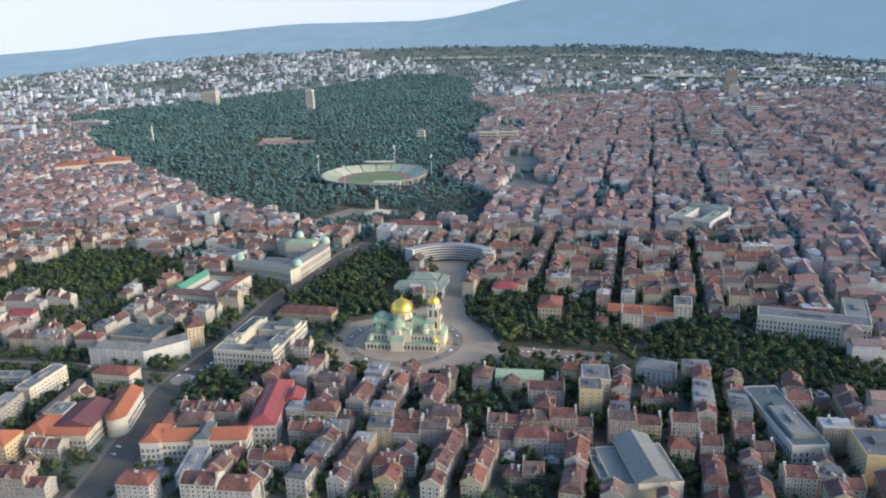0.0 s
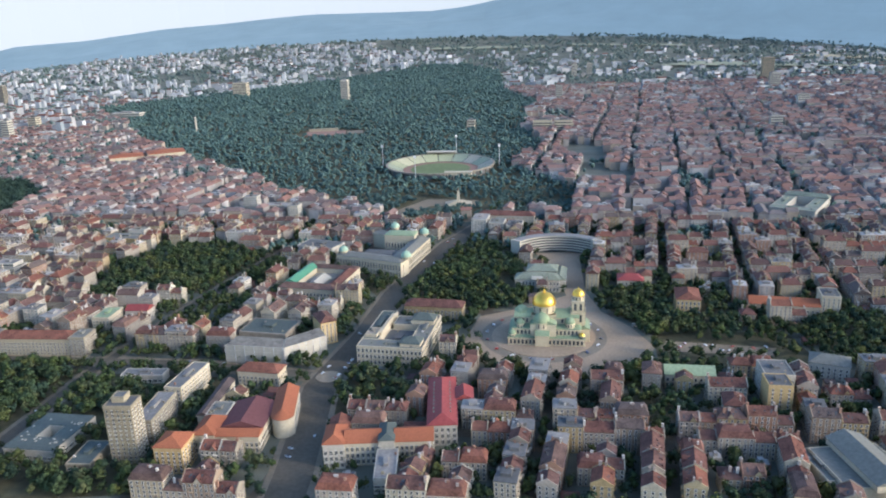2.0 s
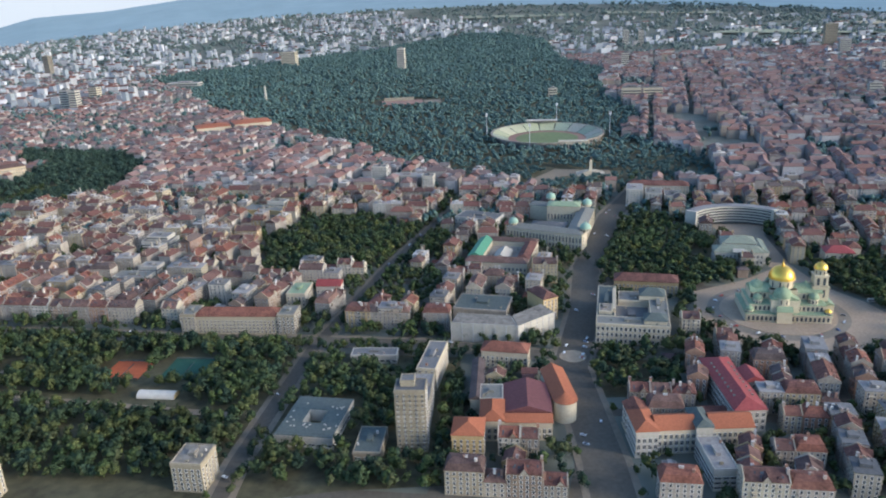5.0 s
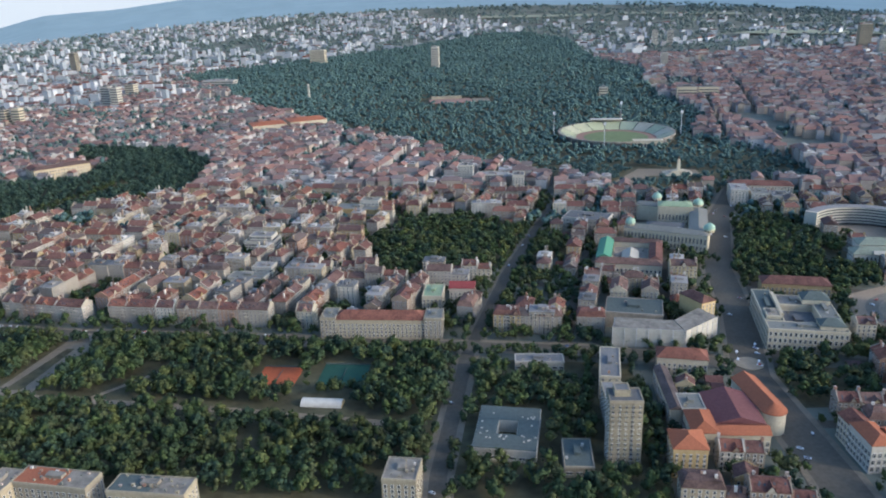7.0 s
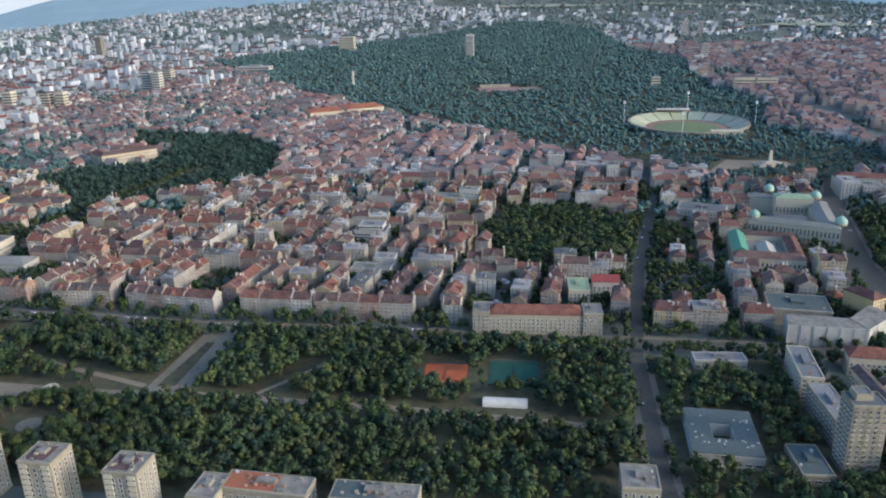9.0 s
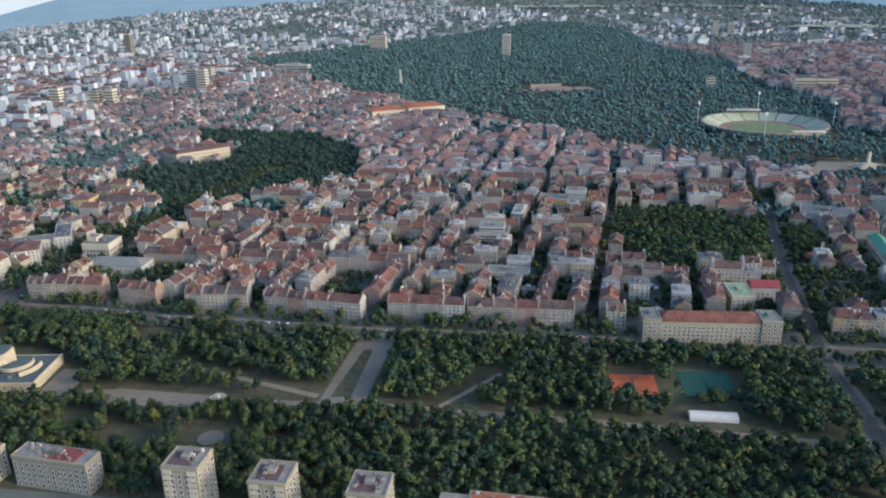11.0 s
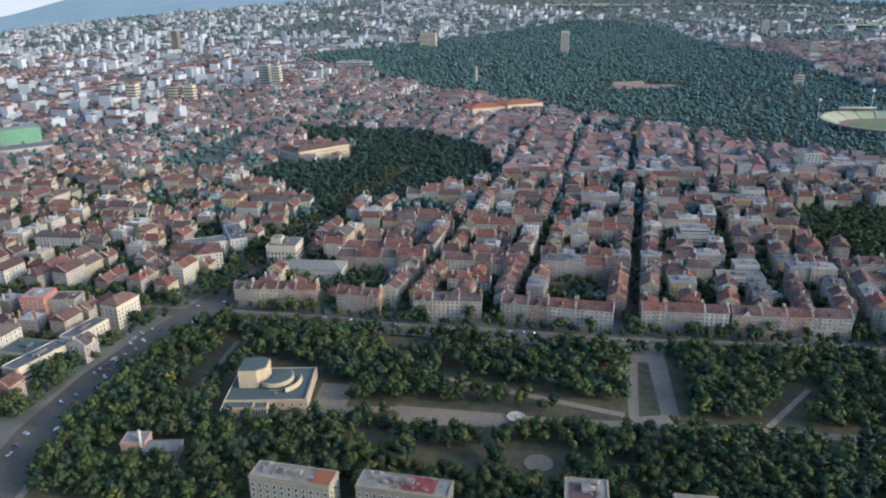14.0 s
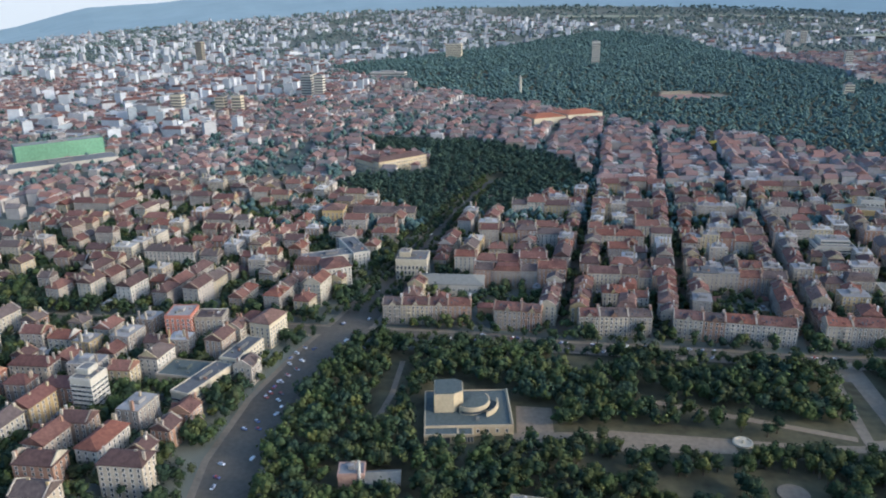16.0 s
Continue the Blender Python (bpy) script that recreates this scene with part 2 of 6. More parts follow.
# ---- the plan ----
# The street grid: along the park (A) and away from it (B), from the corner at ORG.
ORG, A, B = Vector((-365.2, 378.3)), Vector((0.9964, -0.0848)), Vector((0.2006, 0.9797))
ANG_A, ANG_B = math.atan2(A.y, A.x), math.atan2(B.y, B.x) - math.pi / 2


def grid(a, b):
    p = ORG + A * a + B * b
    return (p.x, p.y)


BOULEVARD = [(-146, 60), (-149.4, 192.1), (-150.9, 260.4), (-155.5, 329.9), (-142.2, 390.4), (-133.8, 455.3), (-105.2, 557.7), (-87.6, 596.1), (-53.6, 677.1)]
AVENUE = [(-655, 180), (-672, 262), (-676, 303), (-673, 341), (-664, 379), (-654, 410), (-644, 449), (-630, 506), (-612, 590), (-585, 680)]
PARKROAD = [(-966, 425), (-773, 413), (-668, 402), (-600, 395), (-560, 386), (-519, 382), (-467, 374), (-420, 371.5), (-366, 367), (-285, 360), (-217, 354), (-156, 340)]
SIDE = [(-279, 120), (-281.5, 259.1), (-274.1, 347.8), (-253.8, 451.4), (-230.2, 542.3), (-215.5, 591.3)]
FOREST = [(-900, 1600), (-766, 1433), (-586, 1122), (-467, 958), (-389, 876), (-319, 797), (-276, 734), (-233, 712), (-180, 655), (-126, 638), (-82, 630), (-9, 640), (13, 726), (-21, 806), (-52, 855), (0, 980), (-20, 1157), (-5, 1320), (24, 1497), (-30, 1753), (-37, 2298), (-150, 2540), (-263, 2519), (-491, 2159), (-673, 1925)]
GARDEN = [(-325.7, 449.6), (-343.7, 517.2), (-298.9, 566.8), (-222, 518.7), (-213.4, 485), (-241.5, 464.8)]
WOOD = [(-655, 847), (-577, 822), (-525, 750), (-510, 669), (-525, 638), (-548, 632), (-583, 584), (-613, 562), (-621, 525), (-636, 566), (-650, 600), (-692, 624), (-711, 659), (-690, 690), (-636, 705), (-640, 775), (-690, 800), (-715, 850)]
PARK = [(-664.1, 384.5), (-563.3, 381), (-466.5, 368.7), (-371.9, 360.9), (-280.9, 353.3), (-281, 185.7), (-403.2, 177.2), (-426, 248), (-566, 260.4), (-614.6, 220.9), (-665.6, 195.8), (-666.6, 297.2)]
SQUARE = [(-91.1, 375), (-74, 347.1), (-36.2, 338), (-5.1, 347.3), (7.3, 370.1), (0, 396.7), (-12.8, 420.4), (-17.4, 453.9), (-13.6, 509.3), (-3.5, 536.3), (-42.2, 533.7), (-34.2, 494.9), (-29.5, 447.1), (-51.1, 430.2), (-81.4, 415)]
GARDEN_EAST = [(10.6, 380.1), (57.3, 391.2), (60.8, 433.3), (36, 450.7), (-6.6, 448.6), (-7, 420.7), (3.7, 399.4)]
CATH_PARK = [(-130.1, 440.3), (-89.9, 425.5), (-51.6, 439.8), (-52.3, 494), (-76.6, 555.6), (-100.5, 539.5)]
GARDEN_SOUTH = [(93.1, 391.3), (91.4, 355.8), (109.6, 326.4), (122.3, 330.9), (128.7, 346.3), (150.7, 318.8), (182, 290.5), (212, 343.9), (178.3, 350.4), (172.9, 378.1), (141.9, 387.6), (113.8, 411.4)]
GROVE = [(-144.9, 303.7), (-111.3, 305.4), (-116.9, 336), (-146.5, 337.1)]
YARD_TREES = [(-18, 295.3), (3.3, 298.8), (4.1, 320.3), (-17.4, 321.8)]
BOULEVARD_GARDEN = [(-172.5, 497.9), (-143.9, 448.6), (-135, 459.9), (-123.9, 473.7), (-130, 477.7)]
CAMPUS = [(-277.4, 235.5), (-241.8, 242.9), (-204.9, 246), (-203.5, 340.4), (-275, 346.5)]
OPEN = [(4.6, 347.7), (80.8, 343.3), (77.9, 386.4), (9.8, 394.7)]
YARD_GREEN = [(-254.3, 399.3), (-222.2, 396.4), (-215.1, 438), (-247.4, 442)]
LAWNS = [YARD_GREEN, CAMPUS, OPEN, PARK, GARDEN, FOREST, WOOD, CATH_PARK, GARDEN_EAST, GARDEN_SOUTH, GROVE, YARD_TREES, BOULEVARD_GARDEN]
PATHS0 = [[(-634.3, 327.3), (-630.6, 347), (-629, 373)], [(-588.9, 318.7), (-557.8, 320.3), (-488.3, 313.2), (-452.5, 312.3), (-367.3, 302.3), (-295.1, 291.4)], [(-475.5, 318.6), (-539.2, 343.1)], [(-428.8, 312.1), (-405.4, 338)]]
GLADES = [[(6, 364), (64, 356), (68, 370), (14, 380)], [(-476, 308.6), (-453.4, 311), (-449, 371.7), (-466.8, 374.7)]]
STA = [-551, -492, -433, -378.8, -324.7, -263.7, -199.8, -147.6, -96.4, -48.2, 0, 47.2, 94.5, 137.8, 182, 228.3, 275.5, 324.7, 373.9, 423.1, 472.3, 531.4]
STB = [-242.6, -184.8, -127, -67, 0, 67, 129.4, 191.7, 254.1]
BUILT = []          # footprints of the large buildings, which the rows of houses keep clear of


def free(p, gap=4.0, tight=None):
    if any(inside(p, poly) for poly in LAWNS + [SQUARE]):
        return False
    if near_line(p, BOULEVARD, 11 + gap) or near_line(p, AVENUE, 10 + gap) or near_line(p, PARKROAD, 6 + gap) or near_line(p, SIDE, 3 + gap):
        return False
    return not any(abs((p[0] - x) * c + (p[1] - y) * s) < w + (gap if tight is None else tight) and abs(-(p[0] - x) * s + (p[1] - y) * c) < d + (gap if tight is None else tight) for x, y, w, d, c, s in BUILT)


def claim(x, y, w, d, ang=0.0):
    BUILT.append((x, y, w / 2, d / 2, math.cos(ang), math.sin(ang)))


# ---- ground ----


def dip(x, y):
    """The plain rises to the foot of the mountains and falls away to both sides."""
    r, b = math.hypot(x + 300, y), math.degrees(math.atan2(x + 300, max(y, 1.0)))
    return 70.0 * max(-1.2, 1 - (b / 26) ** 2) * (max(0.0, r - 2000) / 1900) ** 1.3


g = Mesh()
nb, rs = 144, [1, 200, 500, 800, 1200, 1600, 2000, 2200, 2400, 2700, 3000, 3300, 3600, 3900, 4300, 4800, 7000]
gv = [(-300 + r * math.sin(2 * math.pi * i / nb), r * math.cos(2 * math.pi * i / nb), 0.0) for r in rs for i in range(nb)]
gv = [(x, y, min(dip(x, y), 90.0) if y > 0 else 0.0) for x, y, z in gv]
g.add(gv, [(j * nb + (i + 1) % nb, j * nb + i, (j + 1) * nb + i, (j + 1) * nb + (i + 1) % nb) for j in range(len(rs) - 1) for i in range(nb)] + [tuple(range(nb - 1, -1, -1))])
structure("ground", g, GROUND, "dusty grey brown city ground with dry patches", "ground")
for name, poly, m, z, label in (("park_lawn", PARK, GRASS, 0.06, "dry worn grass under the park trees"), ("garden_lawn", GARDEN, GRASS, 0.06, "shaded grass of a small town garden"),
                                ("wood_floor", WOOD, GRASS, 0.06, "dark grass under a dense wood"), ("forest_floor", FOREST, GRASS, 0.06, "dark floor of the large forest park"),
                                ("square", SQUARE, COBBLE, 0.07, "wide paved cathedral square in yellowish setts"), ("cathedral_park_lawn", CATH_PARK, GRASS, 0.06, "grass below the trees by the cathedral"), ("east_garden_lawn", GARDEN_EAST, GRASS, 0.06, "shaded lawn of the garden beside the square"), ("south_garden_lawn", GARDEN_SOUTH, GRASS, 0.06, "lawn under large town garden trees"),
                                ("grove_lawn", GROVE, GRASS, 0.06, "grass under a grove by the boulevard"), ("yard_lawn", YARD_TREES, GRASS, 0.06, "grass of a large green courtyard"), ("campus_lawn", CAMPUS, GRASS, 0.05, "worn grass between school buildings"), ("open_lawn", OPEN, GRASS, 0.05, "dry lawn beside the cathedral square"), ("boulevard_lawn", BOULEVARD_GARDEN, GRASS, 0.05, "strip of lawn along the boulevard")):
    structure(name, Mesh().add([(x, y, z) for x, y in poly], [tuple(range(len(poly)))]), m, label, "ground")
for name, line, w, z in (("boulevard", BOULEVARD, 15, 0.20), ("avenue", AVENUE, 17, 0.16), ("park_road", PARKROAD, 8, 0.12), ("side_street", SIDE, 6, 0.14)):
    structure(name.replace("road", "path").replace("boulevard", "boulevard_pavement").replace("avenue", "avenue_pavement").replace("side_street", "side_pavement"), ribbon(line, w + 5, z - 0.06), PAVE, "pale paved pavement along the street", "pavement")
    structure(name, ribbon(line, w, z), ASPH, "worn grey asphalt street between the buildings", "road")

# ---- houses ----
S = 1.8             # one storey


def windows(ms, w, d, n, z0=0.5, step=2.0, size=(0.75, 1.05), sides="nsew", storey=0.0):
    """Panes with light surrounds, standing a little proud of the four walls."""
    for k in range(n):
        z = z0 + k * (storey or S)
        for side in sides:
            L = w if side in "ns" else d
            c = max(1, int(L / step))
            for i in range(c):
                u = -L / 2 + L * (i + 0.5) / c
                for q, pr, m in ((0.13, 0.04, 1), (0.0, 0.07, 0)):
                    a, b, lo, hi = u - size[0] / 2 - q, u + size[0] / 2 + q, z - q, z + size[1] + q
                    if side == "s":
                        ms.add([(a, -d / 2 - pr, lo), (b, -d / 2 - pr, lo), (b, -d / 2 - pr, hi), (a, -d / 2 - pr, hi)], [(0, 1, 2, 3)], m)
                    elif side == "n":
                        ms.add([(a, d / 2 + pr, lo), (b, d / 2 + pr, lo), (b, d / 2 + pr, hi), (a, d / 2 + pr, hi)], [(3, 2, 1, 0)], m)
                    elif side == "e":
                        ms.add([(w / 2 + pr, a, lo), (w / 2 + pr, b, lo), (w / 2 + pr, b, hi), (w / 2 + pr, a, hi)], [(0, 1, 2, 3)], m)
                    else:
                        ms.add([(-w / 2 - pr, a, lo), (-w / 2 - pr, b, lo), (-w / 2 - pr, b, hi), (-w / 2 - pr, a, hi)], [(3, 2, 1, 0)], m)
    return ms


def house(w, d, n, roof, rnd, wall=None, tile=None, label="", detail=2):
    """A town house of n storeys: walls with cornice, roof, chimneys, windows."""
    h = n * S + 0.4
    t = thing("house", label or {"gable": "old rendered town house with red clay tile roof", "hip": "rendered town house under a hipped brown tile roof", "flat": "plain rendered flat-roofed apartment house", "mansard": "tall old house with steep dark mansard roof"}[roof], "house", group="town houses")
    b = Mesh().box(-w / 2, -d / 2, 0, w / 2, d / 2, h)
    b.box(-w / 2 - 0.18, -d / 2 - 0.18, h - 0.35, w / 2 + 0.18, d / 2 + 0.18, h - 0.05)
    b.box(-w / 2 - 0.1, -d / 2 - 0.1, 0, w / 2 + 0.1, d / 2 + 0.1, 0.5)
    for k in range(2, n):
        for u in (-w / 4, w / 4):
            if rnd.random() < 0.5:
                b.box(u - 0.9, -d / 2 - 0.7, (k - 0.05) * S, u + 0.9, -d / 2, k * S + 0.45)
    if roof == "gable":
        top = h + min(d * 0.34, 2.9)
        for x in (-w / 2 - 0.02, w / 2 - 0.36):
            b.add([(x + q, y, z) for q in (0, 0.38) for y, z in ((-d / 2 - 0.25, h - 0.1), (d / 2 + 0.25, h - 0.1), (d / 2 + 0.25, h + 0.55), (0, top + 0.4), (-d / 2 - 0.25, h + 0.55))],
                  [(4, 3, 2, 1, 0), (5, 6, 7, 8, 9), (4, 9, 8, 3), (3, 8, 7, 2), (0, 5, 9, 4), (1, 2, 7, 6), (0, 1, 6, 5)])
    part("wall", b, wall or WALL, t)
    r = Mesh()
    if roof == "flat":
        r.box(-w / 2 - 0.1, -d / 2 - 0.1, h - 0.05, w / 2 + 0.1, d / 2 + 0.1, h + 0.35)
        r.box(-w / 6, -d / 5, h + 0.35, w / 6, d / 4, h + 1.7)
        r.box(w / 3.5, -d / 3, h + 0.35, w / 2.6, -d / 5, h + 0.9)
    elif roof == "mansard":
        q = 0.9
        r.add([(sx * (w / 2 + 0.2), sy * (d / 2 + 0.2), h) for sx, sy in ((-1, -1), (1, -1), (1, 1), (-1, 1))] + [(sx * (w / 2 - q), sy * (d / 2 - q), h + 1.9) for sx, sy in ((-1, -1), (1, -1), (1, 1), (-1, 1))],
              [(0, 1, 5, 4), (1, 2, 6, 5), (2, 3, 7, 6), (3, 0, 4, 7), (3, 2, 1, 0)])
        r.gable(-w / 2 + q, -d / 2 + q, w / 2 - q, d / 2 - q, h + 1.9, 1.1, 0.05, hip=1.5)
    else:
        r.gable(-w / 2, -d / 2, w / 2, d / 2, h, min(d * 0.34, 2.9), 0.4 if roof == "hip" else 0.3, hip=d * 0.42 if roof == "hip" else 0.0)
        if roof == "gable":
            r.v = [(max(-w / 2 + 0.3, min(w / 2 - 0.3, x)), y, z) for x, y, z in r.v]
        if rnd.random() < 0.5 and w > 7.5:
            u, q, e = rnd.uniform(-0.2, 0.2) * w, 1.7, min(d * 0.34, 2.9) * 0.85
            r.add([(u - q, -d / 2 - 0.45, h + 0.1), (u + q, -d / 2 - 0.45, h + 0.1), (u, -d / 2 - 0.45, h + e), (u - q, 0, h + 0.1), (u + q, 0, h + 0.1), (u, 0, h + e)], [(0, 2, 5, 3), (2, 1, 4, 5)])
            r.add([(u - q + 0.15, -d / 2 - 0.3, h - 0.2), (u + q - 0.15, -d / 2 - 0.3, h - 0.2), (u, -d / 2 - 0.3, h + e - 0.2)], [(0, 1, 2)], 2)
        for k in range(int(w / 4)):
            if rnd.random() < 0.6:
                u = -w / 2 + 2 + k * 4 + rnd.random()
                r.box(u - 0.55, -d / 2 + 0.5, h + 0.3, u + 0.55, -d / 2 + 2.0, h + 1.35)
    if roof in ("gable", "hip"):
        rise = min(d * 0.34, 2.9)
        for k in range(int(w / 2.2)):
            u, v = rnd.uniform(-0.36, 0.36) * w, rnd.uniform(0.25, 0.6)
            y, z = -(d / 2) * (1 - v), h + 0.25 + rise * v * 0.93
            r.add([(u - 0.3, y - 0.35, z - 0.06), (u + 0.3, y - 0.35, z - 0.06), (u + 0.3, y + 0.35, z + 0.42), (u - 0.3, y + 0.35, z + 0.42)], [(0, 1, 2, 3)], 1)
    part("roof", r, [tile or (FLAT if roof == "flat" else ROOF), GLASS, wall or WALL], t)
    for k in range(2 if w < 9 else 3):
        c = Mesh()
        x, y = (rnd.choice((-1, 1)) * (w / 2 - 0.45) if roof == "gable" else (rnd.random() - 0.5) * w * 0.8), (rnd.random() - 0.55) * d * 0.55
        top = h + (1.2 if roof == "flat" else 3.5)
        c.box(x - 0.45, y - 0.3, h - 0.2, x + 0.45, y + 0.3, top).box(x - 0.52, y - 0.37, top, x + 0.52, y + 0.37, top + 0.15)
        part("chimney", c, CHIM, t)
    tagged(part("glazing", windows(Mesh(), w, d, n), [GLASS, FRAME], t), "dark panes in pale surrounds", kind="stuff")
    return t


rnd = random.Random(5)
KINDS = []
for w, d, n, roof in ((7, 7, 3, "hip"), (8, 7.5, 4, "gable"), (9, 7.5, 4, "hip"), (10, 7.5, 5, "gable"), (11, 8, 5, "hip"), (12, 8, 5, "gable"), (13, 8, 5, "mansard"), (9, 8, 5, "flat"), (14, 8, 6, "gable"), (8, 7, 3, "gable"), (12, 8.5, 6, "flat"), (10, 8, 4, "mansard"), (7.5, 7, 4, "gable"), (16, 8, 5, "gable"), (6.5, 7, 4, "gable"), (8.5, 7.5, 5, "gable"), (10, 7, 3, "gable"), (11, 7.5, 6, "gable"), (7, 6.5, 2, "hip"), (9.5, 8, 6, "flat")):
    KINDS.append((w, d, n, roof, house(w, d, n, roof, rnd)))
USED, PLACED = set(), []


def put(kind, x, y, ang):
    t = kind[4]
    m = Matrix.Translation((x, y, 0)) @ Matrix.Rotation(ang, 4, "Z")
    if id(t) not in USED:
        USED.add(id(t))
        t.matrix_basis = m
    else:
        t = copy_thing(t, m)
    return t


def row(p0, p1, rnd, count, kinds=None, shut=0.86):
    """Houses side by side from p0 to p1, fronts to the right of the way."""
    p0, p1 = Vector(p0), Vector(p1)
    L = (p1 - p0).length
    dr = (p1 - p0).normalized()
    ang = math.atan2(dr.y, dr.x)
    inn = Vector((-dr.y, dr.x))
    u, base = 0.0, rnd.choice((4, 5, 5))
    while u < L - 5:
        fit = [k for k in kinds or KINDS if k[0] <= L - u + 1 and (kinds or abs(k[2] - base) < 2 or rnd.random() < 0.2)]
        if not fit:
            break
        k = rnd.choice(fit)
        c = p0 + dr * (u + k[0] / 2) + inn * (k[1] / 2)
        u += k[0] + (0.05 if rnd.random() < (shut if c.x > -650 else 0.15) else rnd.uniform(1.5, 6))
        if c.y > 230 - 0.055 * c.x and (c.x > -650 or rnd.random() < 0.8) and all(free(c + dr * s * k[0] / 2 + inn * q * k[1] / 2, 1.0, -0.4) for s in (-1, 0, 1) for q in (-1, 1)):
            PLACED.append((k, c.x, c.y, ang))
            claim(c.x, c.y, k[0], k[1], ang)
            count[0] += 1

# ---- large buildings ----
def pane(w, h, frame=True):
    ms = Mesh().box(-w / 2, -0.07, 0, w / 2, 0.03, h, 0)
    if frame:
        ms.box(-w / 2 - 0.14, -0.10, -0.16, w / 2 + 0.14, 0.03, -0.01, 1).box(-w / 2 - 0.14, -0.09, h + 0.01, w / 2 + 0.14, 0.03, h + 0.14, 1)
        ms.box(-0.04, -0.09, 0, 0.04, -0.06, h, 1)
    return ms.data("window", [GLASS, FRAME])


PANES = {}


def glaze(t, cx, cy, w, d, z0, h, step, size, sides="sew", storey=None, single=True):
    """Single windows, all on one shared mesh, round a wing."""
    key = size
    if key not in PANES:
        PANES[key] = pane(*size)
    st = storey or S
    n = max(1, int((h - 0.5) / st))
    if not single:
        tagged(part("glazing", windows(Mesh(), w, d, n, (st - size[1]) / 2, step, size, sides, st), [GLASS, FRAME], t), "small dark panes in pale surrounds", kind="stuff").matrix_basis = pose(cx, cy, z0)
        return
    for side in sides:
        L = w if side in "ns" else d
        c = max(1, int(L / step))
        for k in range(n):
            for i in range(c):
                u = -L / 2 + L * (i + 0.5) / c
                o = part("window", PANES[key], None, t)
                z = z0 + k * st + (st - size[1]) / 2
                o.matrix_basis = {"s": pose(cx + u, cy - d / 2, z), "n": pose(cx - u, cy + d / 2, z, 0, 0, 180), "e": pose(cx + w / 2, cy + u, z, 0, 0, 90), "w": pose(cx - w / 2, cy - u, z, 0, 0, -90)}[side]


def building(name, label, x, y, ang, wings, category="building", keep=0.5):
    """A building of wings. A wing: centre, width, depth, foot, height, roof, wall, roof material, window step, window size, sides, storey."""
    t = thing(name, label, category, pose(x, y, 0, 0, 0, ang))
    for cx, cy, w, d, z, h, roof, wm, rm, step, size, sides, st in wings:
        b = Mesh().box(cx - w / 2, cy - d / 2, z, cx + w / 2, cy + d / 2, z + h)
        b.box(cx - w / 2 - 0.2, cy - d / 2 - 0.2, z + h - 0.45, cx + w / 2 + 0.2, cy + d / 2 + 0.2, z + h - 0.08)
        if z == 0:
            b.box(cx - w / 2 - 0.14, cy - d / 2 - 0.14, 0, cx + w / 2 + 0.14, cy + d / 2 + 0.14, 0.7)
        part("wall", b, wm, t)
        r = Mesh()
        if roof == "flat":
            for q in ((-w / 2, -d / 2, w / 2, -d / 2 + 0.35), (-w / 2, d / 2 - 0.35, w / 2, d / 2), (-w / 2, -d / 2 + 0.35, -w / 2 + 0.35, d / 2 - 0.35), (w / 2 - 0.35, -d / 2 + 0.35, w / 2, d / 2 - 0.35)):
                b2 = Mesh().box(cx + q[0], cy + q[1], z + h, cx + q[2], cy + q[3], z + h + 0.4)
                part("parapet", b2, wm, t)
            r.box(cx - w / 2 + 0.35, cy - d / 2 + 0.35, z + h - 0.02, cx + w / 2 - 0.35, cy + d / 2 - 0.35, z + h + 0.12)
            if w > 5 and d > 5:
                r.box(cx - 0.12 * w, cy - 0.1 * d, z + h + 0.12, cx + 0.1 * w, cy + 0.18 * d, z + h + 1.3)
                vr = random.Random(int(abs(x * 7 + cx * 3 + cy)))
                for _ in range(3):
                    u, v, q = cx + vr.uniform(-0.4, 0.4) * w, cy + vr.uniform(-0.4, 0.4) * d, vr.uniform(0.25, 0.6)
                    part("roof_vent", Mesh().box(u - q, v - 0.7 * q, z + h + 0.1, u + q, v + 0.7 * q, z + h + vr.uniform(0.5, 1.2)), vr.choice((METAL, CHIM, CONC)), t)
        elif roof == "slab":
            r.box(cx - w / 2, cy - d / 2, z + h - 0.02, cx + w / 2, cy + d / 2, z + h + 0.3)
        elif w >= d:
            r.gable(cx - w / 2, cy - d / 2, cx + w / 2, cy + d / 2, z + h, min(0.32 * d, 3.0), 0.35, hip=0.45 * d if roof == "hip" else 0.0)
        else:
            q = Mesh().gable(-d / 2, -w / 2, d / 2, w / 2, z + h, min(0.32 * w, 3.0), 0.35, hip=0.45 * w if roof == "hip" else 0.0)
            r.add([(cx - vy, cy + vx, vz) for vx, vy, vz in q.v], q.f)
        part("roof", r, rm, t)
        if sides:
            glaze(t, cx, cy, w, d, z + 0.4, h - 0.4, step, size, sides, st, y < 330 and -280 < x < 50)
        c, s = math.cos(radians(ang)), math.sin(radians(ang))
        claim(x + c * cx - s * cy, y + s * cx + c * cy, w + keep * 2, d + keep * 2, radians(ang))
    return t


W1, W2, W3 = (0.8, 1.1), (1.0, 1.7), (2.0, 0.9)
